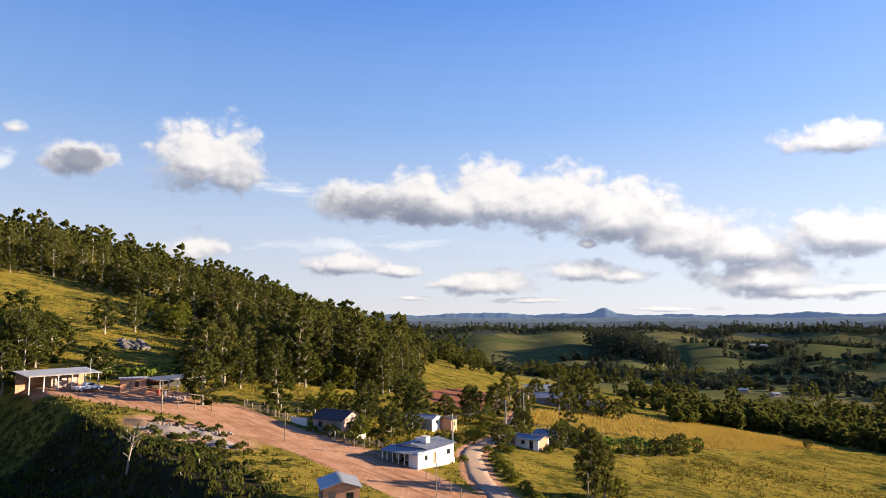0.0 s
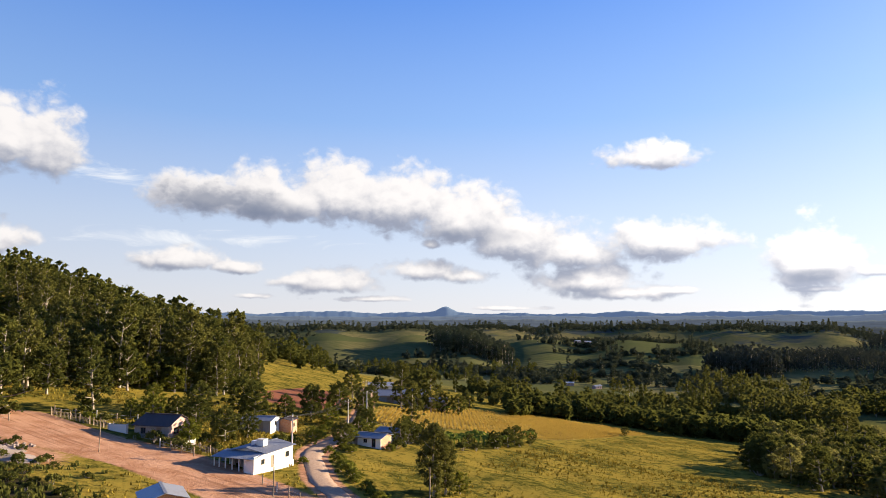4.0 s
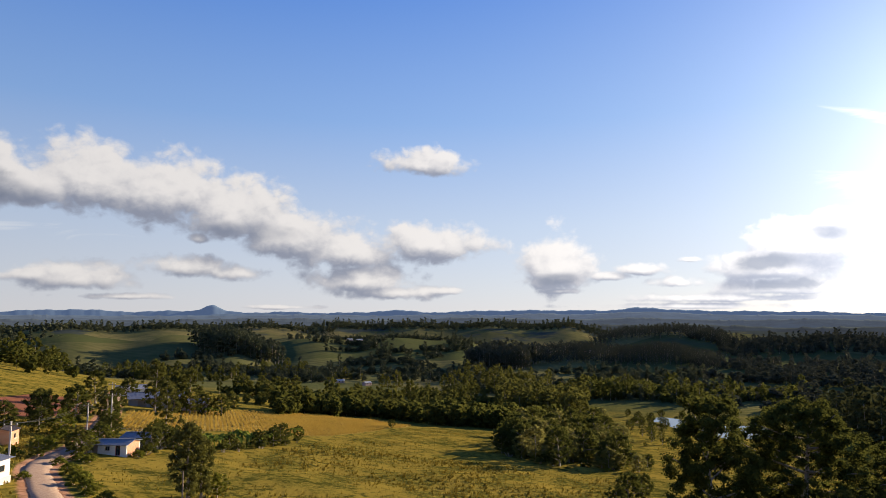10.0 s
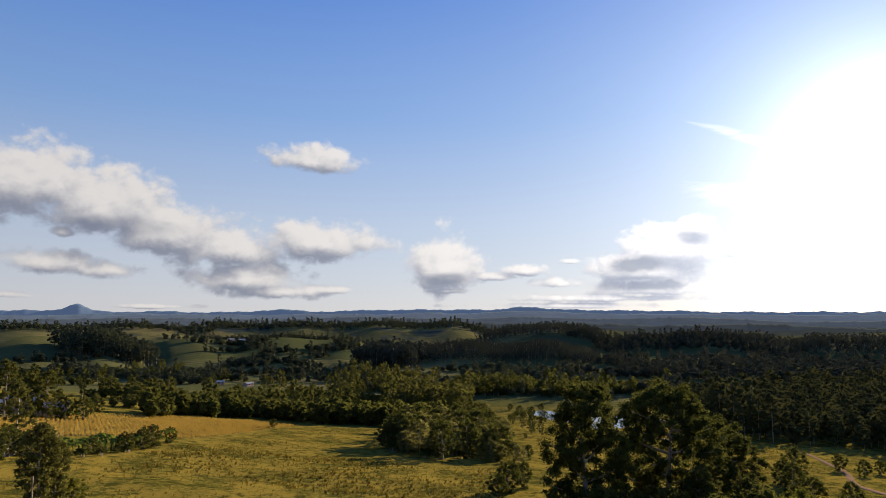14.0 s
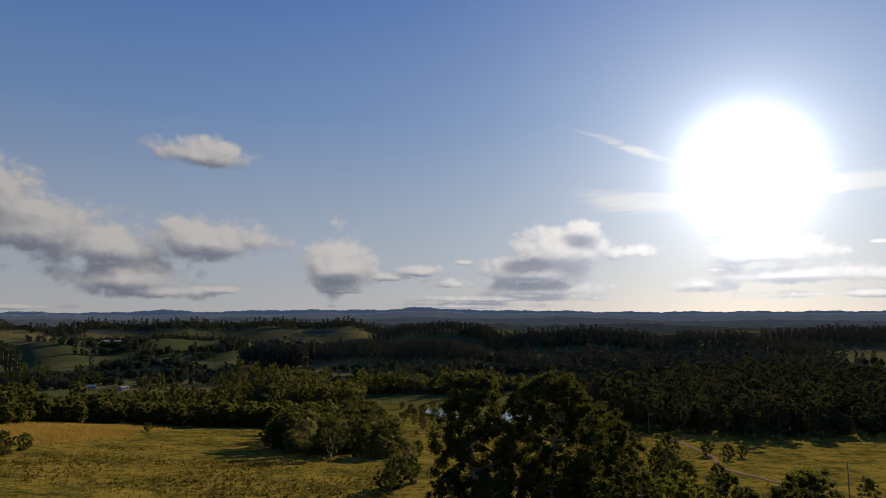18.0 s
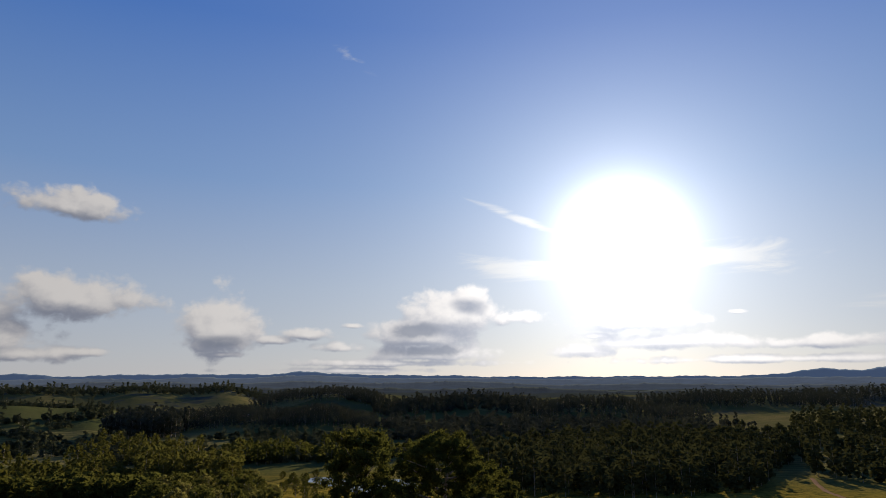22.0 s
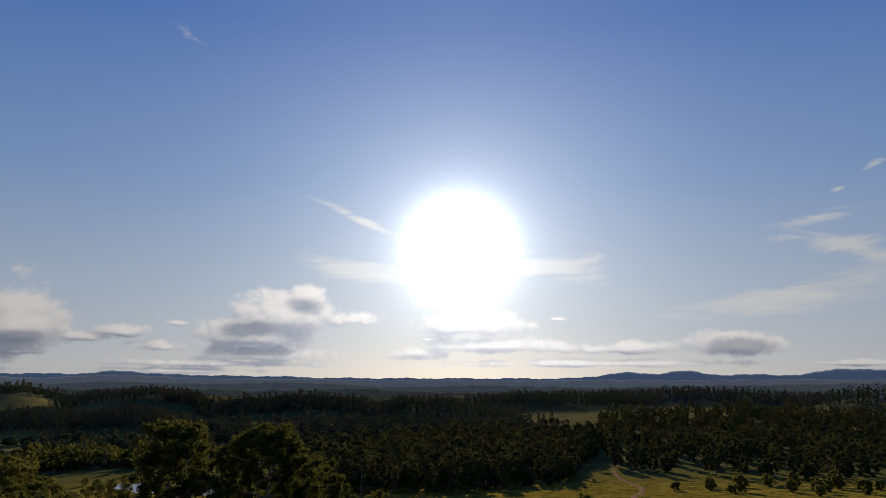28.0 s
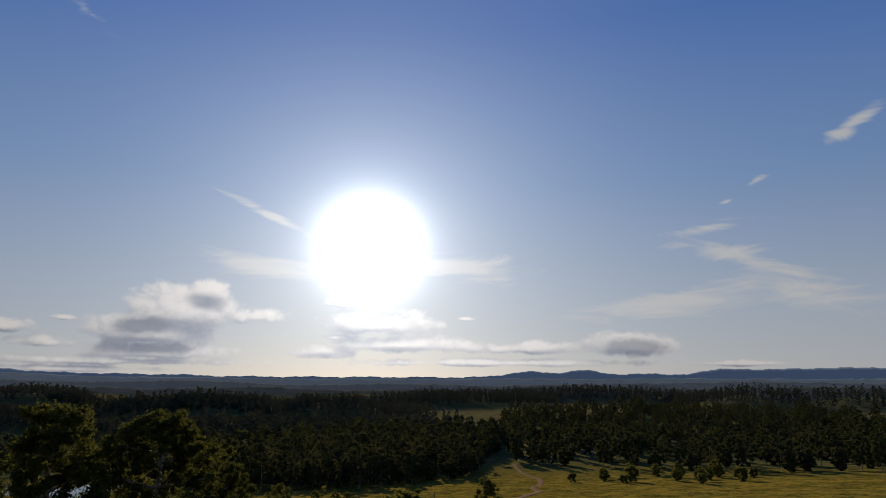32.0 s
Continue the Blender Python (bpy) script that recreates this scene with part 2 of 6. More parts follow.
def material(name, fn, rough=0.85):
    """A node material; fn(net, position) gives colour and, if wanted, a height for fine relief."""
    mat = bpy.data.materials.new(name)
    mat.use_nodes = True
    t = mat.node_tree
    t.nodes.clear()
    n = Net(t)
    pos = n.add("ShaderNodeNewGeometry").outputs["Position"]
    got = fn(n, pos)
    colour, height, *rest = got if isinstance(got, tuple) else (got, None)
    b = n.add("ShaderNodeBsdfPrincipled", {"Base Color": colour, "Roughness": rough})
    b.inputs["Specular IOR Level"].default_value = rest[1] if len(rest) > 1 else 0.3
    if height is not None:
        n.link(n.add("ShaderNodeBump", {"Strength": 0.6, "Distance": rest[0] if rest else 0.05, "Height": height}).outputs[0], b.inputs["Normal"])
    n.link(b.outputs[0], n.add("ShaderNodeOutputMaterial").inputs[0])
    MATS[name] = mat
    return mat


def leafy(name, dark, light, dry=None, through_=0.24, speck=0.55):
    """Foliage: leaves that vary from clump to clump and tree to tree and let some light through."""
    mat = bpy.data.materials.new(name)
    mat.use_nodes = True
    t = mat.node_tree
    t.nodes.clear()
    n = Net(t)
    geo = n.add("ShaderNodeNewGeometry")
    per_leaf = geo.outputs["Random Per Island"]
    tree = n.add("ShaderNodeObjectInfo").outputs["Random"]
    patch = n.noise(geo.outputs["Position"], 0.45, 2.0)
    f = n.m("ADD", n.m("MULTIPLY", per_leaf, speck), n.m("MULTIPLY_ADD", patch, 1.2, -0.4), clamp=True)
    col = n.mix(f, dark, light)
    col = n.mix(n.m("MULTIPLY", tree, 0.45), col, dry or light)
    d = n.add("ShaderNodeBsdfDiffuse", {"Color": col})
    tr = n.add("ShaderNodeBsdfTranslucent", {"Color": n.mix(0.5, col, light)})
    s = n.add("ShaderNodeMixShader", [through_, d.outputs[0], tr.outputs[0]])
    n.link(s.outputs[0], n.add("ShaderNodeOutputMaterial").inputs[0])
    MATS[name] = mat
    return mat


leafy("leaf_gum", (0.032, 0.043, 0.010), (0.140, 0.136, 0.030), (0.145, 0.125, 0.034), 0.25, 0.4)
leafy("leaf_dark", (0.021, 0.029, 0.008), (0.098, 0.100, 0.022), (0.10, 0.096, 0.024), 0.36)
leafy("leaf_bright", (0.050, 0.068, 0.009), (0.165, 0.165, 0.024), (0.18, 0.15, 0.026), 0.35)
leafy("leaf_banana", (0.050, 0.085, 0.012), (0.160, 0.190, 0.030), (0.16, 0.18, 0.03), 0.3)
# far foliage with haze put into its greyed, lightened colour
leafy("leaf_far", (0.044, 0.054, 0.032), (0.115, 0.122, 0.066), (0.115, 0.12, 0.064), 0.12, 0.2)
# hazed as well, but duller, for the backlit woods towards the sun
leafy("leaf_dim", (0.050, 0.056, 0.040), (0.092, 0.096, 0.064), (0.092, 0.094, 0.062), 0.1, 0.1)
leafy("leaf_wood", (0.040, 0.046, 0.020), (0.092, 0.092, 0.034), (0.092, 0.09, 0.034), 0.12, 0.2)
leafy("leaf_olive", (0.090, 0.088, 0.026), (0.235, 0.215, 0.060), (0.24, 0.205, 0.06), 0.4, 0.4)
leafy("grass_blade", (0.13, 0.105, 0.016), (0.25, 0.18, 0.032), (0.26, 0.19, 0.03), 0.15)
leafy("crop_leaf", (0.28, 0.19, 0.035), (0.46, 0.31, 0.065), (0.40, 0.28, 0.06), 0.25)


def bark(n, p):
    f = n.noise(n.v("MULTIPLY", p, (3, 3, 0.6)), 1.5, 4)
    return n.mix(f, (0.16, 0.12, 0.09), (0.42, 0.36, 0.29)), f, 0.03


material("bark", bark, 0.9)


# ---- the lie of the land ----
def ramp01(v, lo, hi):
    k = np.clip((v - lo) / (hi - lo), 0, 1)
    return k * k * (3 - 2 * k)


# rises of the valley: from and to heading, distance, height of the crest over the eye's level (degrees), reach in front and behind
RIDGES = [(-16, 5, 1060, -1.7, 250, 190), (3, 24, 1150, -2.1, 330, 240), (21, 43, 960, -3.2, 150, 190), (32, 45, 1330, -1.45, 170, 200), (-32, 10, 1500, -1.05, 260, 240), (6, 34, 1620, -0.95, 260, 240),
          (43, 58, 1250, -1.9, 200, 200), (56, 66, 1150, -2.3, 150, 180), (66, 77, 1480, -1.75, 170, 200), (77, 91, 1680, -1.3, 190, 200), (90, 125, 1480, -1.5, 190, 200)]


def ground_z(x, y):
    """Height of the ground: a slope that falls to a valley, a wooded hill, and rolling land that rises to the horizon."""
    x, y = np.asarray(x, float), np.asarray(y, float)
    r = np.hypot(x, y)
    near = 35 - 8 * np.log1p(np.exp(np.clip((31.5 + 0.1 * x + 0.07 * y) / 8, -40, 40)))
    g = -44 + 8 * np.log1p(np.exp(np.clip((near + 44) / 8, -40, 40)))
    g = g + 54 * np.exp(-((x + 330) ** 2 + (y - 300) ** 2) / (2 * 150 ** 2))
    s = np.clip((r - 600) / 2000, 0, 1)
    s = s * s * (3 - 2 * s)
    w = np.clip((r - 450) / 700, 0, 1)
    und = 5 * np.sin(x / 170 + 1.3) * np.cos(y / 210) + 4 * np.sin((x + y) / 310 + 0.5) + 3 * np.sin((x - 1.4 * y) / 120)
    along, off = -0.88 * (x + 33) + 0.47 * (y - 66), -0.47 * (x + 33) - 0.88 * (y - 66) - 5
    gully = ramp01(off, -1, 9) * (1 - ramp01(off, 28, 62)) * ramp01(along, -8, 8) * (1 - ramp01(along, 60, 95))
    g = g - 9.5 * gully
    g = g + 38 * s + 0.6 * w * und
    az = np.degrees(np.arctan2(x, y - 4))
    for a0, a1, rk, top, front, back in RIDGES:
        ends = ramp01(az, a0 - 3, a0 + 4) * (1 - ramp01(az, a1 - 4, a1 + 3))
        out = (r - rk) / np.where(r < rk, front, back)
        rise = 23 + rk * math.tan(radians(top)) + 2.5 * np.sin(az * 0.9 + rk) - 26 * out * out - 45 * (1 - ends)
        gap = np.clip((rise - g) / 5, -40, 40)
        g = np.where(r > 500, g + 5 * np.log1p(np.exp(gap)) * ramp01(r, 500, 640), g)
    return g


def gz(x, y):
    return float(ground_z(x, y))


def edge_distance(poly, x, y):
    """Signed distance to a polygon's outline, positive inside."""
    best = np.full(np.shape(x), 1e9)
    inside = np.zeros(np.shape(x), bool)
    for (ax, ay), (bx, by) in zip(poly, poly[1:] + poly[:1]):
        ex, ey = bx - ax, by - ay
        k = np.clip(((x - ax) * ex + (y - ay) * ey) / (ex * ex + ey * ey + 1e-9), 0, 1)
        best = np.minimum(best, np.hypot(x - ax - k * ex, y - ay - k * ey))
        if by != ay:
            inside ^= ((ay > y) != (by > y)) & (x < ex * (y - ay) / (by - ay) + ax)
    return np.where(inside, best, -best)


def line_distance(line, x, y):
    best = np.full(np.shape(x), 1e9)
    for (ax, ay), (bx, by) in zip(line, line[1:]):
        ex, ey = bx - ax, by - ay
        k = np.clip(((x - ax) * ex + (y - ay) * ey) / (ex * ex + ey * ey), 0, 1)
        best = np.minimum(best, np.hypot(x - ax - k * ex, y - ay - k * ey))
    return best


def curve_through(points, steps=10):
    """A smooth line through points (Catmull-Rom)."""
    p = [points[0], *points, points[-1]]
    out = []
    for a, b, c, d in zip(p, p[1:], p[2:], p[3:]):
        for k in range(steps):
            t = k / steps
            out.append(tuple(0.5 * (2 * b[i] + (c[i] - a[i]) * t + (2 * a[i] - 5 * b[i] + 4 * c[i] - d[i]) * t * t + (3 * b[i] - a[i] - 3 * c[i] + d[i]) * t ** 3) for i in (0, 1)))
    return out + [tuple(points[-1])]


GRAVEL = curve_through([(-9, 70), (-13, 85), (-17.5, 94), (-19.8, 102), (-22.5, 112), (-22.5, 121), (-20.8, 133), (-20.5, 146), (-22, 166), (-24.3, 200), (-30, 260)])
YARD = [(-98, 94), (-84, 104), (-68, 113), (-52, 105), (-36, 100), (-22, 90), (-14, 84), (-11, 74), (-24, 76), (-44, 88), (-67, 95), (-80, 92), (-92, 90)]
FORE = [(-99, 92), (-97, 99), (-84, 112), (-76, 114), (-76, 100), (-86, 94)]
PLOUGH = [(-52, 182), (-46, 215), (-33, 222), (-27, 190), (-34, 168), (-44, 167)]
CROP = [(-19, 165), (-20, 200), (11, 246), (43, 269), (73, 246), (32, 186), (23, 181), (-2, 172), (-12, 158)]
LANE = curve_through([(250, 165), (219, 136), (190, 112), (164, 95), (148, 74), (140, 62)])
TRACK = curve_through([(470, 118), (400, 96), (354, 77), (310, 68), (285, 66), (258, 58), (225, 60)])
POND = [(234, 300), (240, 318), (250, 332), (258, 334), (262, 318), (256, 306), (246, 298)]
POOL = [(222, 268), (234, 286), (252, 288), (272, 280), (268, 262), (246, 250), (230, 256)]
BARE = [(-72, 84), (-74, 92), (-60, 96), (-48, 90), (-46, 82), (-56, 79), (-64, 79)]
PONDS = [(POND, gz(262, 318) + 0.6), (POOL, gz(248, 270) + 0.3)]


def hollow(x, y, z):
    """The ground lowered round the two ponds."""
    for poly, level in PONDS:
        d = edge_distance(poly, x, y)
        z = np.where(d > -28, np.minimum(z, level + 0.4 - 0.1 * np.maximum(d, 0) - 0.14 * np.minimum(d, 0)), z)
    return z


grid_az = np.radians(np.concatenate([np.arange(-180, -64, 4.0), np.arange(-64, 120, 0.4), np.arange(120, 180, 4.0)]))
grid_r = np.concatenate([[0.5], np.geomspace(4, 40, 18)[:-1], np.geomspace(40, 600, 175)[:-1], np.geomspace(600, 4850, 75)])
A, R = np.meshgrid(grid_az, grid_r)
GX, GY = (R * np.sin(A)).ravel(), (R * np.cos(A)).ravel()
GZ = ground_z(GX, GY)
lump = 0.12 * np.sin(GX / 2.3 + np.sin(GY / 3.1)) * np.sin(GY / 2.7 + 1) + 0.2 * np.sin(GX / 7.7 + 2 * np.sin(GY / 9))
GZ = GZ + lump * np.clip((GX + 30) / 20, 0.15, 1)
GZ = hollow(GX, GY, GZ)
na, nr = len(grid_az), len(grid_r)
ii = np.arange(nr - 1)[:, None] * na
jj = np.arange(na)[None, :]
quads = np.stack([ii + jj, ii + (jj + 1) % na, ii + na + (jj + 1) % na, ii + na + jj], -1).reshape(-1, 4)[:, ::-1]


def mesh_from(name, verts, faces, mats=(), smooth=False):
    """A mesh from arrays of places and of equal-sided faces."""
    me = bpy.data.meshes.new(name)
    verts, faces = np.asarray(verts, np.float32), np.asarray(faces, np.int32)
    k = faces.shape[1]
    me.vertices.add(len(verts))
    me.vertices.foreach_set("co", verts.ravel())
    me.loops.add(faces.size)
    me.loops.foreach_set("vertex_index", faces.ravel())
    me.polygons.add(len(faces))
    me.polygons.foreach_set("loop_start", np.arange(0, faces.size, k, dtype=np.int32))
    me.polygons.foreach_set("use_smooth", np.full(len(faces), smooth))
    for mt in mats:
        me.materials.append(MATS[mt])
    me.update(calc_edges=True)
    return me


def soft(d, w):
    return np.clip(d / w + 0.5, 0, 1)


zone = np.zeros((len(GX), 4), np.float32)
zone[:, 0] = np.maximum.reduce([soft(edge_distance(YARD, GX, GY), 3.0), soft(edge_distance(FORE, GX, GY), 3.0), 0.62 * soft(edge_distance(BARE, GX, GY), 6), soft(2.9 - line_distance(GRAVEL, GX, GY), 1.8) * 0.8])
zone[:, 1] = soft(edge_distance(CROP, GX, GY), 4.0)
zone[:, 2] = soft(edge_distance(PLOUGH, GX, GY), 4.0)
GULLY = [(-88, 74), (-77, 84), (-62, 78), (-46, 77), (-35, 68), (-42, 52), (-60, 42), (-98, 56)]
# low alpha marks the gully, whose shade is painted into the ground colour
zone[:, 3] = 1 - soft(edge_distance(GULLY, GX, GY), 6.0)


def ground_colour(n, p):
    att = n.add("ShaderNodeAttribute", attribute_name="zone")
    z = n.add("ShaderNodeSeparateColor", [att.outputs["Color"]])
    fine = n.noise(p, 1.6, 5, 0.65)
    mid = n.noise(p, 0.11, 4, 0.6)
    big = n.noise(p, 0.018, 3)
    tuft = n.noise(n.v("MULTIPLY", p, (1, 1, 0.2)), 0.5, 5, 0.7)
    grass = n.mix(n.ramp(mid, 0.38, 0.62), (0.070, 0.064, 0.012), (0.200, 0.138, 0.024))
    grass = n.mix(n.ramp(fine, 0.3, 0.75), grass, (0.205, 0.155, 0.028))
    grass = n.mix(n.ramp(n.m("ADD", tuft, n.m("MULTIPLY_ADD", mid, -0.35, 0.175)), 0.48, 0.62, 0, 0.9), grass, (0.040, 0.042, 0.009))
    cell = n.add("ShaderNodeTexVoronoi", {"Vector": n.v("ADD", p, n.v("SCALE", n.add("ShaderNodeTexNoise", {"Scale": 0.004}).outputs[1])), "Scale": 0.0042})
    field = n.add("ShaderNodeSeparateColor", [cell.outputs["Color"]])
    far = n.mix(n.ramp(field.outputs[0], 0.2, 0.8), (0.070, 0.078, 0.030), (0.170, 0.148, 0.056))
    far = n.mix(n.m("MULTIPLY", field.outputs[1], 0.35), far, (0.19, 0.13, 0.062))
    drills = n.add("ShaderNodeTexWave", {"Vector": n.v("ADD", p, n.v("SCALE", cell.outputs["Color"])), "Scale": 0.035, "Distortion": 2.5, "Detail": 3.0}, bands_direction="DIAGONAL").outputs[1]
    far = n.mix(n.m("MULTIPLY", n.ramp(drills, 0.35, 0.75), n.m("MULTIPLY", field.outputs[2], 0.55)), far, (0.062, 0.066, 0.026))
    far = n.mix(n.ramp(n.noise(p, 0.05, 5, 0.7), 0.45, 0.7, 0, 0.5), far, (0.050, 0.056, 0.020))
    far = n.mix(n.ramp(big, 0.3, 0.7, 0.0, 0.5), far, (0.060, 0.075, 0.026))
    dist = n.v("LENGTH", p)
    copse = n.noise(n.v("MULTIPLY", p, (1, 1, 0)), 0.006, 4, 0.6)
    wooded = n.ramp(n.m("ADD", copse, n.ramp(dist, 1300, 2000, 0.0, 0.35)), 0.58, 0.66)
    far = n.mix(n.m("MULTIPLY", wooded, n.ramp(dist, 1100, 1400)), far, n.mix(n.noise(p, 0.07, 3), (0.036, 0.044, 0.040), (0.060, 0.070, 0.056)))
    col = n.mix(n.ramp(dist, 330, 560), grass, far)
    stain = n.noise(p, 0.3, 4, 0.6)
    soil = n.mix(n.ramp(stain, 0.3, 0.7), (0.270, 0.130, 0.070), (0.390, 0.215, 0.130))
    soil = n.mix(n.ramp(fine, 0.45, 0.8, 0, 0.5), soil, (0.44, 0.275, 0.18))
    lane_way = n.add("ShaderNodeCombineXYZ", [n.v("DOT_PRODUCT", p, (0.045, -0.024, 0.0)), n.v("DOT_PRODUCT", p, (0.47, 0.88, 0.0)), 0.0]).outputs[0]
    rut = n.noise(lane_way, 1.1, 3, 0.6)
    soil = n.mix(n.ramp(rut, 0.50, 0.66, 0, 0.75), soil, (0.20, 0.098, 0.055))
    rows = n.add("ShaderNodeTexWave", {"Vector": p, "Scale": 0.32, "Distortion": 1.5, "Detail": 2.0}, bands_direction="DIAGONAL").outputs[1]
    crop = n.mix(n.ramp(rows, 0.2, 0.9), (0.300, 0.205, 0.050), (0.440, 0.300, 0.080))
    crop = n.mix(n.ramp(mid, 0.4, 0.8, 0, 0.6), crop, (0.24, 0.19, 0.04))
    plough = n.mix(fine, (0.120, 0.045, 0.028), (0.240, 0.100, 0.062))
    wob = n.m("MULTIPLY_ADD", fine, 0.5, -0.25)
    # gully floor: its deep shade painted in as a dark soil colour
    gully_shade = n.mix(n.ramp(stain, 0.4, 0.75), (0.022, 0.020, 0.009), (0.060, 0.048, 0.026))
    col = n.mix(n.ramp(n.m("ADD", att.outputs["Alpha"], wob), 0.35, 0.65), gully_shade, col)
    col = n.mix(n.ramp(n.m("ADD", z.outputs[0], wob), 0.35, 0.65), col, soil)
    col = n.mix(n.ramp(n.m("ADD", z.outputs[1], wob), 0.35, 0.65), col, crop)
    col = n.mix(n.ramp(n.m("ADD", z.outputs[2], wob), 0.35, 0.65), col, plough)
    return col, n.m("ADD", fine, tuft), 0.2, 0.0


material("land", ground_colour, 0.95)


def gravel(n, p):
    f, c = n.noise(p, 3.0, 5, 0.7), n.noise(p, 0.35, 3)
    return n.mix(n.ramp(f, 0.25, 0.8), n.mix(c, (0.22, 0.14, 0.095), (0.30, 0.205, 0.145)), (0.36, 0.265, 0.195)), f, 0.04, 0.0


def dirt(n, p):
    f, c = n.noise(p, 2.0, 5, 0.7), n.noise(p, 0.25, 3)
    return n.mix(n.ramp(f, 0.25, 0.8), n.mix(c, (0.13, 0.078, 0.045), (0.19, 0.12, 0.075)), (0.23, 0.155, 0.10)), f, 0.05, 0.0


material("gravel", gravel, 0.95)
material("dirt", dirt, 0.95)

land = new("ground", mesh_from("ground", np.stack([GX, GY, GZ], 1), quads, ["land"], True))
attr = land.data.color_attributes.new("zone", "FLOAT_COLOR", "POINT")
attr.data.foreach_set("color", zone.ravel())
tagged(land, "rolling pasture, bare red soil and patchwork fields", "ground", kind="structure")


def height_of(x, y):
    """Height of the built ground sheet, with its lumps and the pond's hollow."""
    z = ground_z(x, y) + (0.12 * np.sin(x / 2.3 + np.sin(y / 3.1)) * np.sin(y / 2.7 + 1) + 0.2 * np.sin(x / 7.7 + 2 * np.sin(y / 9))) * np.clip((x + 30) / 20, 0.15, 1)
    return hollow(x, y, z)


def road_strip(name, line, width, mat, label, lift=0.09):
    """A road as a cambered strip with sloping shoulders that go into the ground."""
    pts = np.array(line)
    d = np.gradient(pts, axis=0)
    d /= np.linalg.norm(d, axis=1)[:, None]
    side = np.stack([d[:, 1], -d[:, 0]], 1)
    rng = np.random.RandomState(5)
    cols = [(-0.62, -0.5), (-0.5, 0.0), (-0.22, -0.05), (0.0, 0.05), (0.22, -0.05), (0.5, 0.0), (0.62, -0.5)]
    verts = []
    for o, dz in cols:
        wob = 1 + 0.06 * rng.randn(len(pts)) * (abs(o) > 0.4)
        p = pts + side * (o * width * wob)[:, None]
        verts.append(np.stack([p[:, 0], p[:, 1], height_of(p[:, 0], p[:, 1]) + lift + dz], 1))
    v = np.stack(verts, 1).reshape(-1, 3)
    k, c = len(pts), len(cols)
    f = np.array([[i * c + j, i * c + j + 1, (i + 1) * c + j + 1, (i + 1) * c + j] for i in range(k - 1) for j in range(c - 1)])
    return tagged(new(name, mesh_from(name, v, f, [mat], True)), label, "road", kind="structure")


road_strip("road", GRAVEL, 3.1, "gravel", "pale gravel lane that bends between houses and pasture")
road_strip("road_lane", LANE, 1.7, "dirt", "pale earth farm lane past the bushes")
road_strip("road_track", TRACK, 2.4, "dirt", "winding sandy track in the clearing")


def water(n, p):
    return (0.02, 0.03, 0.035), n.noise(p, 1.2, 3), 0.01, 0.5


material("water", water, 0.04)
for poly, level in PONDS:
    cx, cy = (sum(c) / len(poly) for c in zip(*poly))
    rim = curve_through([*poly, poly[0]], 5)[:-1]
    wm = bpy.data.meshes.new("pond")
    wm.from_pydata([(1.06 * (x - cx) + cx, 1.06 * (y - cy) + cy, level) for x, y in rim], [], [list(range(len(rim)))[::-1]])
    wm.materials.append(MATS["water"])
    tagged(new("water", wm), "still farm pond mirroring the sky", "pond", kind="structure")


# far hills, a plain backdrop; haze painted into their blue base colour and glow
def hazy_hill(n, p):
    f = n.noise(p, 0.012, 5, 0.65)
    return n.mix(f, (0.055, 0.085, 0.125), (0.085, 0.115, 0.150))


material("hill_far", hazy_hill, 1.0)
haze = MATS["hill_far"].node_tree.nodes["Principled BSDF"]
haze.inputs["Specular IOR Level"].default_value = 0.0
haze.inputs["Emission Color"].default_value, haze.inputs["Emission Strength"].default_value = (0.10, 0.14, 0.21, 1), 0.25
FAR_HILLS = [(-10.5, 3.5, 22), (0.0, 0.9, 42), (-2, 4, 14), (6, 3, 8), (15.5, 3.2, 20), (23, 2.4, 22), (27.6, 2.0, 26), (32, 2.2, 24), (36.6, 2.2, 40), (41, 3, 18), (47, 4, 12), (78, 2.6, 40), (82.5, 2.0, 46),
             (87, 3.0, 26), (94, 3.4, 52), (100, 4.0, 50), (107, 5, 58), (118, 6, 40), (-25, 6, 20), (-60, 12, 30), (150, 20, 40), (-120, 30, 40)]


def skyline(az):
    h = 8 + 3 * np.sin(az * 1.3) + 2 * np.sin(az * 3.7 + 1) + 1.2 * np.sin(az * 9.1)
    for a, w, k in FAR_HILLS:
        h = h + k * np.exp(-((az - a) / w) ** 2)
    return h + 0.8 * np.sin(az * 23.0) * np.sin(az * 7.0)


baz = np.arange(-180, 180.1, 0.15)
prof = [(4300, -60, 0), (4450, 0, 0.75), (4600, 0, 1.0), (4680, -60, 0)]
bv = np.concatenate([np.stack([r * np.sin(np.radians(baz)), r * np.cos(np.radians(baz)), 31 + z0 + k * skyline(baz)], 1) for r, z0, k in prof])
nb = len(baz)
bf = np.array([[r * nb + i, r * nb + i + 1, (r + 1) * nb + i + 1, (r + 1) * nb + i] for r in range(3) for i in range(nb - 1)])[:, ::-1]
tagged(new("backdrop", mesh_from("backdrop", bv, bf, ["hill_far"], True)), "far hills along the horizon, blued by painted haze", "hills", kind="structure")

def near_ridge(az):
    return 6 + 5 * np.sin(az * 0.19 + 1) + 4 * np.sin(az * 0.43) + 1.5 * np.sin(az * 1.9) + 0.9 * np.sin(az * 6.3) + 0.5 * np.sin(az * 17)


# haze painted on this ridge: bluish base colour here, faint emission below
def hazy_ridge(n, p):
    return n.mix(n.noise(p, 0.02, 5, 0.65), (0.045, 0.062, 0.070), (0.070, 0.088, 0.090))


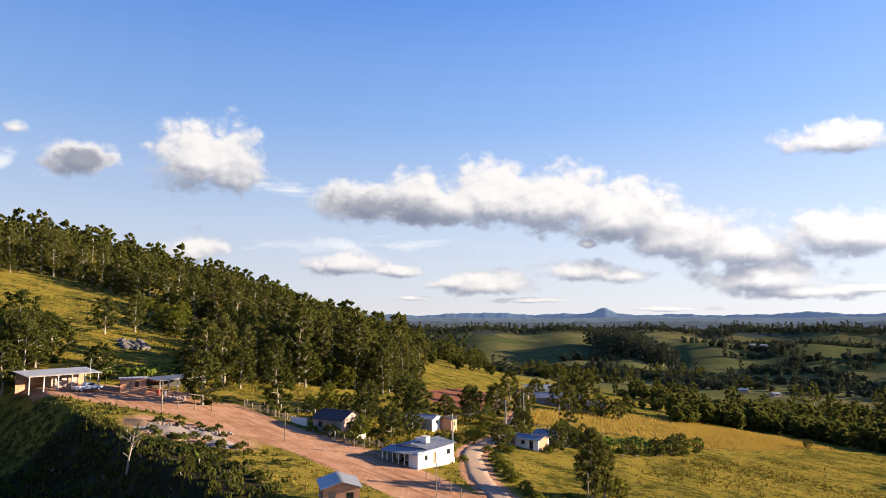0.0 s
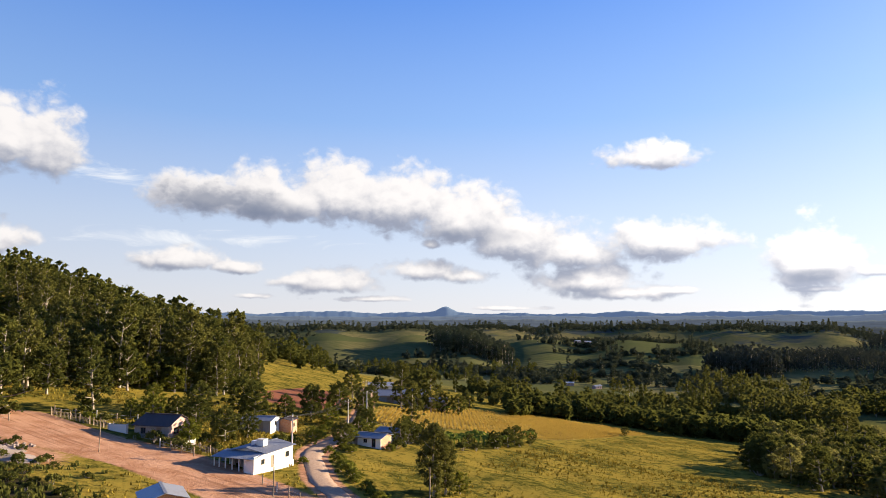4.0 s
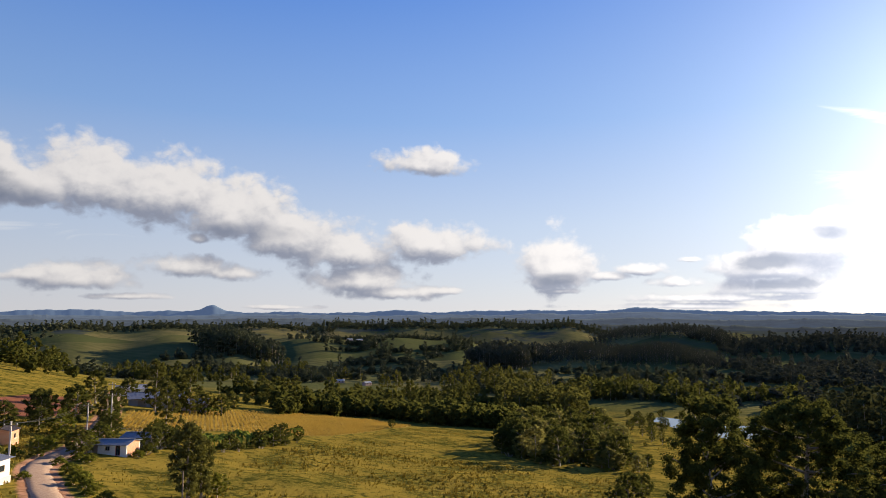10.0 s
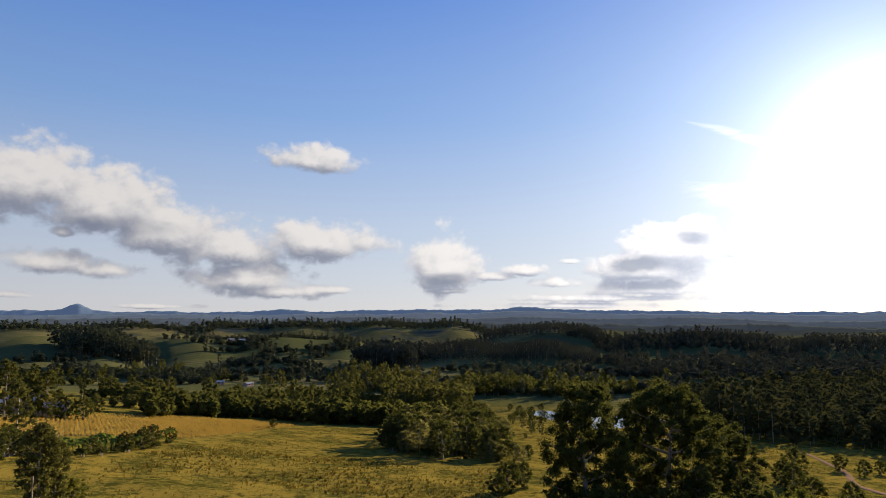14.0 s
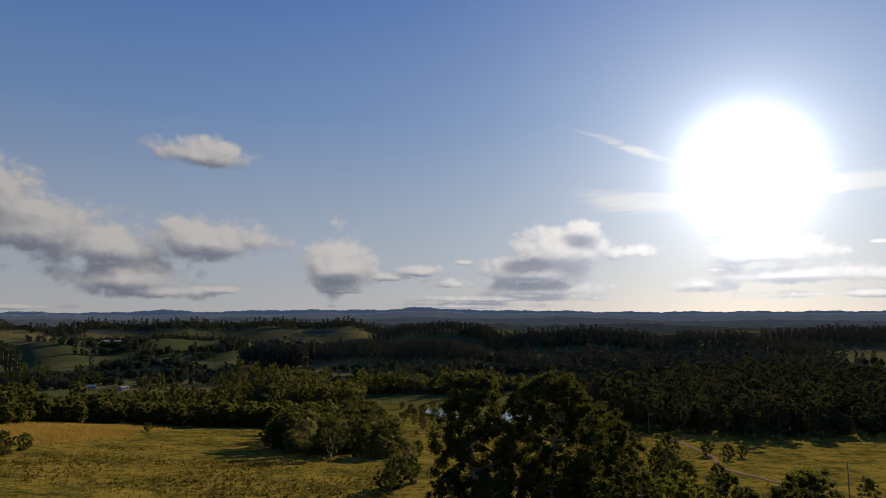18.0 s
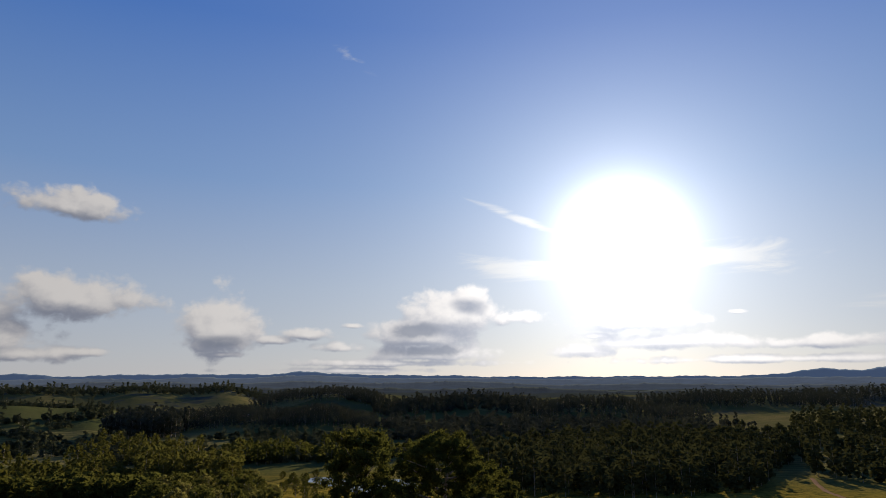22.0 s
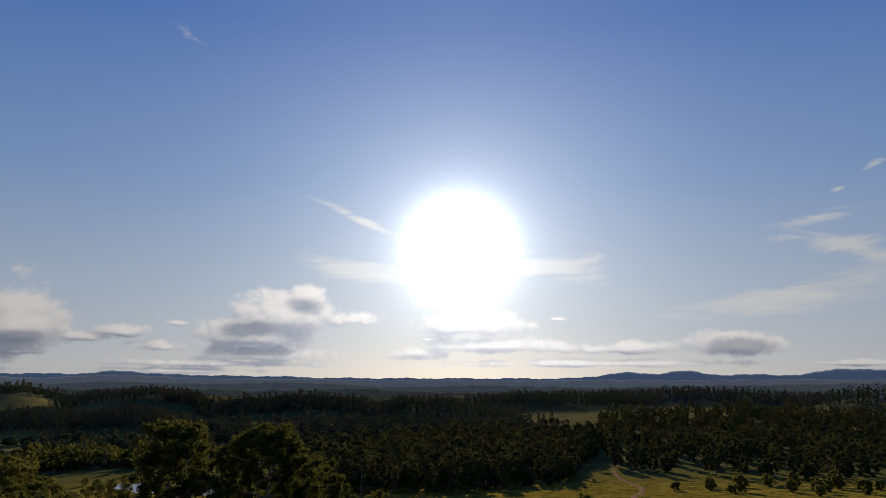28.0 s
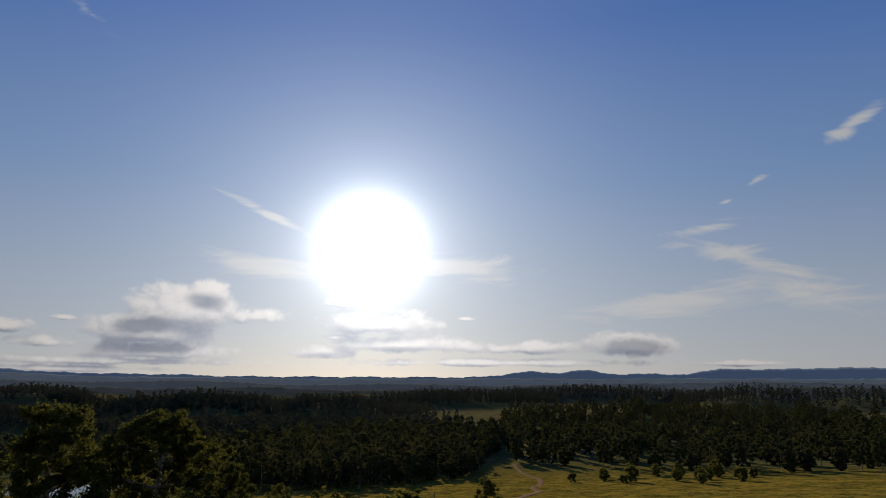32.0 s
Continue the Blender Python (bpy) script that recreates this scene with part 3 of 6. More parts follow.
material("hill_mid", hazy_ridge, 1.0)
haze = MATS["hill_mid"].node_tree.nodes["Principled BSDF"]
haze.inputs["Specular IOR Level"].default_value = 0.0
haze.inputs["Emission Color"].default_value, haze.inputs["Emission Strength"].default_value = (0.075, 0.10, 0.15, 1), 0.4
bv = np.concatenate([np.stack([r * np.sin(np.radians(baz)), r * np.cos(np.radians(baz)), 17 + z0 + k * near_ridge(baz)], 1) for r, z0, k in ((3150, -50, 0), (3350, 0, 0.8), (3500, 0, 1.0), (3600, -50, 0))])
tagged(new("backdrop_ridge", mesh_from("backdrop_ridge", bv, bf, ["hill_mid"], True)), "wooded ridges before the far hills, blue-grey with painted haze", "hills", kind="structure")


def belt(name, knots, r, seed, colour, haze_glow, label):
    """A wooded rise far off: a sheet with an uneven row of treetops along its crest, with haze painted into its colour
    and emission.
    """
    rng = np.random.RandomState(seed)
    az0, az1 = knots[0][0], knots[-1][0]
    az = np.arange(az0, az1, 0.05)
    el = np.interp(az, *np.array(knots).T)
    el = np.convolve(np.pad(el, 30, "edge"), np.hanning(61) / np.hanning(61).sum(), "valid")
    ends = ramp01(az, az0, az0 + 5) * (1 - ramp01(az, az1 - 5, az1))
    step = np.arange(len(az))
    tops = np.interp(step, np.arange(0, len(az) + 5, 5), rng.uniform(0, 1, len(range(0, len(az) + 5, 5))))
    fine = np.interp(step, np.arange(0, len(az) + 2, 2), rng.uniform(0, 1, len(range(0, len(az) + 2, 2))))
    stand = 0.25 + 0.75 * ramp01(np.sin(az * 1.1 + seed) + np.sin(az * 2.9), -0.4, 0.6)
    crest = 19 + r * np.tan(np.radians(el)) + (3.5 * tops + 1.6 * fine) * stand - 40 * (1 - ends)
    slope = 19 + r * np.tan(np.radians(el)) - 40 * (1 - ends)
    rows_ = ((r - 300, slope - 60), (r - 130, slope - 16 + 2.5 * np.sin(az * 0.7 + seed)), (r - 20, slope - 2.5), (r, crest), (r + 60, crest - 60))
    v = np.concatenate([np.stack([q * np.sin(np.radians(az)), q * np.cos(np.radians(az)), z], 1) for q, z in rows_])
    k = len(az)
    f = np.array([[a * k + i, a * k + i + 1, (a + 1) * k + i + 1, (a + 1) * k + i] for a in range(4) for i in range(k - 1)])[:, ::-1]
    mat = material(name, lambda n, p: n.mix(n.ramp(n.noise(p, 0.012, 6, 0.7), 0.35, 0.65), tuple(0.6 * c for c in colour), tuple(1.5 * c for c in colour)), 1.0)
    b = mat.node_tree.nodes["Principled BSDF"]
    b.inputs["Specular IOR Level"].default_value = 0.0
    b.inputs["Emission Color"].default_value, b.inputs["Emission Strength"].default_value = (*haze_glow, 1), 0.64
    return tagged(new(name, mesh_from(name, v, f, [name], True)), label, "hills", kind="structure")


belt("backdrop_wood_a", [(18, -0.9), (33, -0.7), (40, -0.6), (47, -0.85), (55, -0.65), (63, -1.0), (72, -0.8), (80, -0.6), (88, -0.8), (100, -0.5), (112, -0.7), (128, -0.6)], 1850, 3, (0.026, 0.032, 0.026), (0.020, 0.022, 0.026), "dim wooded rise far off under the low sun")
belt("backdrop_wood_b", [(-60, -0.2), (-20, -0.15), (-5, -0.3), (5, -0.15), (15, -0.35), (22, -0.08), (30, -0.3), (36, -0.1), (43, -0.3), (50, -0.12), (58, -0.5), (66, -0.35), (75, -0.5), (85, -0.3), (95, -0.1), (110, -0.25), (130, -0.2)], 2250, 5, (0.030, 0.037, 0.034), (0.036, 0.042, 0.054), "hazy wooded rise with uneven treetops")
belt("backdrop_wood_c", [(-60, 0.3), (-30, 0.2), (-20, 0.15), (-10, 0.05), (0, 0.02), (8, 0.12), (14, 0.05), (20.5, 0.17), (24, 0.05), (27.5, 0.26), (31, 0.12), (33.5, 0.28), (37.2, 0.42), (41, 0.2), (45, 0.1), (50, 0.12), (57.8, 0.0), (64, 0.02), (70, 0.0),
                         (75, 0.1), (83, 0.08), (90, 0.15), (100, 0.12), (110, 0.2), (132, 0.2)], 2750, 8, (0.034, 0.044, 0.046), (0.056, 0.068, 0.092), "wooded ridge far off, blue-grey with painted haze")

# ---- trees ----
def part(name, mesh, parent, label="", at=(0, 0, 0), turn=0.0):
    """One mesh object under a thing or under a part."""
    ob = new(name, mesh)
    ob.parent = parent
    ob.matrix_local = pose(*at, 0, 0, turn)
    if label:
        ob["label"] = label
    return ob


def tube(path, radii, sides=6):
    """Verts and quads of a tapering tube along a path."""
    path = np.asarray(path, float)
    d = np.gradient(path, axis=0)
    d /= np.linalg.norm(d, axis=1)[:, None] + 1e-9
    ref = np.where(np.abs(d[:, 2:3]) > 0.9, np.array([[1.0, 0, 0]]), np.array([[0, 0, 1.0]]))
    u = np.cross(d, ref)
    u /= np.linalg.norm(u, axis=1)[:, None]
    w = np.cross(d, u)
    a = np.linspace(0, 2 * np.pi, sides, endpoint=False)
    v = path[:, None] + (u[:, None] * np.cos(a)[None, :, None] + w[:, None] * np.sin(a)[None, :, None]) * np.asarray(radii)[:, None, None]
    k = len(path)
    f = [[i * sides + j, i * sides + (j + 1) % sides, (i + 1) * sides + (j + 1) % sides, (i + 1) * sides + j] for i in range(k - 1) for j in range(sides)]
    return v.reshape(-1, 3), np.array(f)


def join(pieces):
    vs, fs, n = [], [], 0
    for v, f in pieces:
        vs.append(v)
        fs.append(np.asarray(f) + n)
        n += len(v)
    return np.concatenate(vs), np.concatenate(fs)


def leaves(rng, centres, sizes, count, leaf, droop=0.0, flat_=0.75, stray=0.55):
    """Small four-sided leaf sprays strewn round clump centres, facing outwards more than not."""
    c = np.repeat(centres, count, axis=0)
    s = np.repeat(sizes, count)
    d = rng.randn(len(c), 3)
    d /= np.linalg.norm(d, axis=1)[:, None]
    rad = s * rng.uniform(0.3, 1.0, len(c)) ** 0.7
    p = c + d * rad[:, None] * np.array([1, 1, flat_])
    nrm = d + rng.randn(len(c), 3) * stray + np.array([0, 0, 0.15])
    nrm /= np.linalg.norm(nrm, axis=1)[:, None]
    u = np.cross(nrm, rng.randn(len(c), 3))
    u /= np.linalg.norm(u, axis=1)[:, None]
    w = np.cross(nrm, u)
    w[:, 2] -= droop
    k = (leaf * rng.uniform(0.6, 1.35, len(c)))[:, None]
    quad = np.stack([p - u * k * 0.5, p - w * k * 0.35, p + u * k * 0.6, p + w * k * 0.4 + nrm * k * 0.12], 1)
    return quad.reshape(-1, 3), np.arange(4 * len(c)).reshape(-1, 4)


def cores(rng, centres, sizes, share=0.62):
    """Dense inner foliage of each clump: three broad crossing sprays that the small ones hide."""
    k = len(centres)
    q, _ = np.linalg.qr(rng.randn(k, 3, 3))
    v = np.einsum("vj,kij->kvi", CROSS, q) * rng.uniform(0.7, 1.3, (k, 12, 1)) * (np.asarray(sizes) * share)[:, None, None]
    v = v * np.array([1, 1, 0.8]) + np.asarray(centres)[:, None]
    return v.reshape(-1, 3), np.arange(12 * k).reshape(-1, 4)


CROSS = np.array([np.roll((a, b, 0.12 * a * b), s) for s in (0, 1, 2) for a, b in ((-1, -0.2), (0.2, -1), (1, 0.2), (-0.2, 1))])


def make_tree(name, seed, h, spread, trunk_r, clear, limbs, per_limb, clump, count, leaf, leafmat, label, droop=0.0, top=1.0, shell=0):
    """A tree: tapered trunk with limbs as one part, the crown of small leaf sprays as another."""
    rng = np.random.RandomState(seed)
    root = new(name)
    lean = rng.uniform(-0.04, 0.04, 2) * h
    zs = np.linspace(0, 1, 7)
    stem = np.stack([lean[0] * zs ** 2 + 0.02 * h * np.sin(zs * 5 + seed), lean[1] * zs ** 2, zs * h * 0.93 * top - 0.4], 1)
    pieces = [tube(stem, trunk_r * (1 - 0.85 * zs) * np.where(zs == 0, 1.5, 1), 7)]
    cent, size = [], []
    for i in range(limbs):
        k = clear + (1 - clear) * (i + rng.uniform(0, 1)) / limbs
        s0 = np.array([np.interp(k, zs, stem[:, a]) for a in range(3)])
        a = i * 2.4 + rng.uniform(-0.5, 0.5)
        q = (k - clear) / (1 - clear)
        reach = spread * (0.45 + 0.8 * math.sin(math.pi * min(1, 0.18 + 0.82 * q))) * rng.uniform(0.6, 1.1)
        rise = h * rng.uniform(0.08, 0.17)
        end = s0 + np.array([math.cos(a) * reach, math.sin(a) * reach, rise])
        mid = (s0 + end) / 2 + np.array([0, 0, -0.12 * rise])
        pieces.append(tube([s0, mid, end], trunk_r * np.array([0.38, 0.22, 0.07]), 4))
        for _ in range(per_limb):
            t = rng.uniform(0.35, 1.08)
            cent.append(s0 + (end - s0) * t + rng.randn(3) * clump * 0.55)
            size.append(clump * rng.uniform(0.65, 1.25))
    for _ in range(per_limb):
        cent.append(stem[-1] + rng.randn(3) * clump * np.array([0.7, 0.7, 0.4]))
        size.append(clump * rng.uniform(0.6, 1.0))
    for i in range(shell):
        u = 1 - (i + 0.5) / shell * 1.92
        a = i * 2.39996
        q = math.sqrt(max(0, 1 - u * u)) * rng.uniform(0.72, 1.05) * (1 + 0.2 * math.sin(3 * a * 2.39996 + seed))
        cent.append(np.array([math.cos(a) * q * spread, math.sin(a) * q * spread, h * (0.54 + 0.42 * u * rng.uniform(0.88, 1.06))]))
        size.append(clump * rng.uniform(0.7, 1.15))
    v, f = join(pieces)
    part("trunk", mesh_from(name + "_trunk", v, f, ["bark"], True), root)
    v, f = join([leaves(rng, np.array(cent), np.array(size), count, leaf, droop), cores(rng, cent, size, 0.62)])
    part("crown", mesh_from(name + "_crown", v, f, [leafmat]), root)
    UNPLANTED.add(root.name)
    return tagged(root, label, "tree")


def make_bush(name, seed, h, spread, clumps, count, leaf, leafmat, label):
    rng = np.random.RandomState(seed)
    root = new(name)
    cent, size, pieces = [], [], []
    for i in range(clumps):
        a, q = rng.uniform(0, 6.28), rng.uniform(0, 1) ** 0.6
        c = np.array([math.cos(a) * spread * q, math.sin(a) * spread * q, h * (0.25 + 0.55 * (1 - q * q) * rng.uniform(0.6, 1.2))])
        cent.append(c)
        size.append(spread * rng.uniform(0.28, 0.48))
        if i % 3 == 0:
            pieces.append(tube([(0.1 * c[0], 0.1 * c[1], -0.3), c * np.array([0.6, 0.6, 0.55]), c], [0.09, 0.06, 0.03], 4))
    v, f = join(pieces)
    part("stem", mesh_from(name + "_stem", v, f, ["bark"], True), root)
    v, f = join([leaves(rng, np.array(cent), np.array(size), count, leaf), cores(rng, cent, size, 0.62)])
    part("crown", mesh_from(name + "_crown", v, f, [leafmat]), root)
    UNPLANTED.add(root.name)
    return tagged(root, label, "bush")


UNPLANTED = set()


def plant(proto, x, y, s=1.0, turn=None, rng=random, group="", label="", sz=None):
    """A copy of a plant, standing on the ground."""
    z = float(height_of(np.array(x), np.array(y)))
    t = rng.uniform(0, 360) if turn is None else turn
    m = pose(x, y, z - 0.05, 0, 0, t)
    if proto.name in UNPLANTED:
        UNPLANTED.discard(proto.name)
        proto.matrix_basis = m
        return tagged(proto, label, group=group)
    return tagged(copy_thing(proto, m @ Matrix.Diagonal((s, s, sz or s, 1))), label, group=group)


P = {}
GUM = "tall eucalyptus with pale trunk and grey-green crown"
P["gum_a"] = make_tree("eucalyptus_tree", 11, 21, 3.9, 0.36, 0.14, 14, 3, 1.25, 21, 0.46, "leaf_gum", GUM, 0.3, 0.92, 44)
P["gum_b"] = make_tree("eucalyptus_tree", 12, 24, 3.3, 0.36, 0.2, 14, 3, 1.2, 21, 0.46, "leaf_gum", GUM, 0.3, 0.92, 44)
P["gum_c"] = make_tree("eucalyptus_tree", 13, 17, 3.3, 0.30, 0.08, 12, 3, 1.15, 21, 0.44, "leaf_gum", GUM, 0.3, 0.92, 40)
P["round_a"] = make_tree("broadleaf_tree", 21, 8, 3.2, 0.26, 0.08, 9, 3, 0.95, 22, 0.33, "leaf_dark", "round dark green broadleaf tree in the pasture", 0, 0.9, 38)
P["round_b"] = make_tree("broadleaf_tree", 22, 6.5, 2.8, 0.22, 0.10, 9, 3, 0.8, 24, 0.3, "leaf_bright", "round leafy green broadleaf tree", 0, 0.9, 36)
P["round_c"] = make_tree("broadleaf_tree", 23, 10.5, 3.5, 0.28, 0.05, 10, 3, 1.05, 24, 0.34, "leaf_dark", "tall dark green broadleaf tree", 0, 0.9, 42)
P["bush_a"] = make_bush("bush", 31, 2.2, 1.9, 16, 18, 0.32, "leaf_dark", "low dense dark green bush")
P["bush_b"] = make_bush("bush", 32, 1.7, 1.7, 15, 18, 0.3, "leaf_bright", "low yellow-green scrub bush")
P["bush_c"] = make_bush("bush", 33, 2.8, 2.0, 18, 18, 0.34, "leaf_gum", "tall grey-green scrub bush")
P["dome"] = make_tree("eucalyptus_tree", 41, 20.5, 8.4, 0.6, 0.12, 26, 4, 1.3, 135, 0.27, "leaf_dark", "huge domed eucalyptus with spreading limbs above the pasture", 0.35, 0.9, 190)
P["dome_b"] = make_tree("eucalyptus_tree", 42, 19.5, 4.7, 0.5, 0.10, 20, 4, 1.15, 125, 0.26, "leaf_dark", "large leafy eucalyptus beside the domed one", 0.35, 0.9, 100)
P["thick_a"] = make_tree("small_tree", 43, 9, 2.7, 0.2, 0.04, 10, 3, 0.85, 34, 0.28, "leaf_olive", "slender olive-green tree in the thicket", 0.15, 0.95, 34)
P["thick_b"] = make_tree("small_tree", 44, 6, 2.5, 0.18, 0.02, 9, 3, 0.8, 34, 0.27, "leaf_olive", "low bushy olive tree in the thicket", 0.1, 0.9, 30)
P["column"] = make_tree("eucalyptus_tree", 45, 10, 2.0, 0.24, 0.06, 13, 3, 0.85, 44, 0.26, "leaf_gum", "dense young eucalyptus standing alone in the pasture", 0.3, 0.95, 44)

HOUSES = [(-28, 96, 8), (-28.6, 68.6, 4), (-46.7, 109.4, 5.5), (-15, 130, 4.5), (-35, 129, 6), (-86.5, 103, 3.5), (-84.5, 111.5, 5), (-92.5, 95.5, 6.5), (-15, 222, 9), (-11, 141, 4.5)]


def clear_of(x, y):
    """Where plants may stand: clear of houses, roads and the pond."""
    ok = (line_distance(GRAVEL, x, y) > 3.4) & (line_distance(LANE, x, y) > 3) & (line_distance(TRACK, x, y) > 3) & (edge_distance(POND, x, y) < -3) & (edge_distance(POOL, x, y) < -2)
    for a, b, r in HOUSES:
        ok &= np.hypot(x - a, y - b) > r
    return ok


def strew(poly, n, seed, gap):
    """Random places in a polygon, none nearer to another than a gap."""
    rng = np.random.RandomState(seed)
    xs, ys = np.array(poly).T
    x, y = rng.uniform(xs.min(), xs.max(), n * 14), rng.uniform(ys.min(), ys.max(), n * 14)
    ok = (edge_distance(poly, x, y) > 0) & clear_of(x, y)
    got, cells = [], {}
    for x, y in zip(x[ok].tolist(), y[ok].tolist()):
        c = (int(x // gap), int(y // gap))
        if any((x - a) ** 2 + (y - b) ** 2 < gap * gap for i in (-1, 0, 1) for j in (-1, 0, 1) for a, b in cells.get((c[0] + i, c[1] + j), ())):
            continue
        cells.setdefault(c, []).append((x, y))
        got.append((x, y))
        if len(got) == n:
            break
    return got


def scatter(poly, n, kinds, lo, hi, seed, gap=2.5, group=""):
    rng = random.Random(seed + 100)
    for x, y in strew(poly, n, seed, gap):
        plant(P[rng.choice(kinds)], x, y, rng.uniform(lo, hi), rng=rng, group=group)


def template(seed, h, spread, clumps, count, leaf, low=0.06, top_heavy=0.0):
    """Leaf sprays and trunk of one tree of a distant wood, as arrays: clumps over an uneven egg-shaped crown."""
    rng = np.random.RandomState(seed)
    cent, size = [], []
    mid, half = h * (low + 1) / 2, h * (1 - low) / 2
    for i in range(clumps):
        u = 1 - (i + 0.5) / clumps * 1.9
        a = i * 2.39996 + rng.uniform(-0.4, 0.4)
        q = math.sqrt(max(0.0, 1 - 0.8 * u * u)) * rng.uniform(0.35, 0.8)
        cent.append((math.cos(a) * q * spread, math.sin(a) * q * spread, mid + half * u * rng.uniform(0.7, 0.95)))
        size.append(spread * rng.uniform(0.7, 1.25) * 1.75 / math.sqrt(clumps))
    lv, lf = join([leaves(rng, np.array(cent), np.array(size), count, leaf, stray=0.32), cores(rng, cent, size, 0.85)])
    tv, tf = tube([(0, 0, -1), (0, 0, h * 0.35), (0.1, 0, h * 0.8)], np.array([0.22, 0.14, 0.05]) * h / 18, 3)
    return lv, lf, tv, tf


LOD1 = [template(51, 18, 4.6, 17, 6, 0.66, 0.0), template(52, 20, 4.0, 17, 6, 0.66, 0.0), template(53, 9, 4.4, 14, 7, 0.58, 0.0), template(54, 7, 4.0, 13, 7, 0.55, 0.0), template(55, 14, 4.2, 16, 6, 0.66, 0.0)]
LOD2 = [template(61, 16, 3.3, 9, 3, 1.2, 0.0), template(62, 18, 3.1, 9, 3, 1.2, 0.0), template(63, 9, 4.4, 8, 3, 1.15, 0.0), template(64, 8, 4.0, 8, 3, 1.05, 0.0)]


def wood(name, poly, n, kinds, lo, hi, seed, gap, label, lod=LOD1, leafmat="leaf_gum", at=None, low=1.0):
    """A wood too far off to count: one object, each tree with its own leaf sprays and trunk."""
    rng = np.random.RandomState(seed)
    vs, fs, ms, k = [], [], [], 0
    for x, y in at or strew(poly, n, seed, gap):
        lv, lf, tv, tf = lod[kinds[rng.randint(len(kinds))]]
        a, s = rng.uniform(0, 6.28), lo + (hi - lo) * rng.uniform(0, 1) ** 1.4
        turn = np.array([[math.cos(a), -math.sin(a), 0], [math.sin(a), math.cos(a), 0], [0, 0, 1]]) * s
        turn[2] *= rng.uniform(0.85, 1.15) * low
        base = np.array([x, y, gz(x, y) - 0.1])
        for v, f, m in ((lv, lf, 0), (tv, tf, 1)):
            vs.append(v @ turn.T + base)
            fs.append(f + k)
            ms.append(np.full(len(f), m, np.int32))
            k += len(v)
    me = mesh_from(name, np.concatenate(vs), np.concatenate(fs), [leafmat, "bark"], lod is LOD2)
    me.polygons.foreach_set("material_index", np.concatenate(ms))
    return tagged(new(name, me), label, "wood", kind="stuff")


# ---- trees of the settlement and the hill ----
scatter([(-74, 143), (-54, 166), (-53, 187), (-61, 218), (-90, 184)], 50, ["gum_a", "gum_b", "gum_a", "gum_c"], 0.62, 0.9, 1, 3.4, "eucalyptus stand")
scatter([(-74, 142), (-55, 166), (-50, 186), (-58, 200), (-78, 166)], 30, ["round_b", "round_c", "bush_c", "round_a"], 0.6, 1.0, 51, 3.2, "understory of the stand")
scatter([(-81, 119), (-74, 121), (-78, 134), (-92, 128)], 7, ["gum_c", "gum_a", "round_c"], 0.65, 0.95, 2, 3.6, "trees by the yard")
scatter([(-93, 164), (-82, 158), (-74, 140), (-84, 134), (-91, 150)], 14, ["gum_c", "gum_a", "round_c"], 0.55, 0.8, 14, 3.4, "trees by the yard")
scatter([(-204, 178), (-208, 200), (-188, 205), (-166, 205), (-147, 203), (-118, 188), (-97, 166), (-84, 190), (-100, 240), (-190, 240), (-240, 220), (-240, 165), (-214, 168)], 105,
        ["gum_a", "gum_b", "gum_c", "round_c"], 0.55, 0.9, 3, 5.2, "hillside wood")
scatter([(-204, 180), (-208, 198), (-186, 205), (-147, 203), (-118, 188), (-97, 166), (-92, 180), (-120, 205), (-180, 222), (-232, 205), (-236, 168)], 60, ["round_c", "round_a", "bush_c"], 0.6, 1.0, 53, 5, "hillside undergrowth")
scatter([(-150, 189), (-136, 192), (-120, 178), (-124, 168), (-140, 178)], 18, ["round_b", "bush_b"], 0.8, 1.3, 15, 3, "pale bushes on the slope")
scatter([(-97, 86), (-99, 96), (-108, 110), (-126, 128), (-146, 122), (-118, 76)], 26, ["round_a", "round_c", "round_c"], 0.8, 1.25, 4, 4, "trees above the sheds")
scatter([(-85, 72), (-77, 85), (-60, 77), (-58, 86), (-40, 76), (-37, 66), (-54, 44), (-95, 56)], 95, ["bush_a", "bush_a", "bush_c", "bush_a"], 0.25, 0.55, 5, 1.6, "scrub in the gully")
scatter([(-38, 79), (-52, 86), (-58, 92), (-70, 92), (-62, 80), (-44, 72)], 26, ["bush_a", "bush_c"], 0.3, 0.55, 25, 1.7, "scrub in the gully")
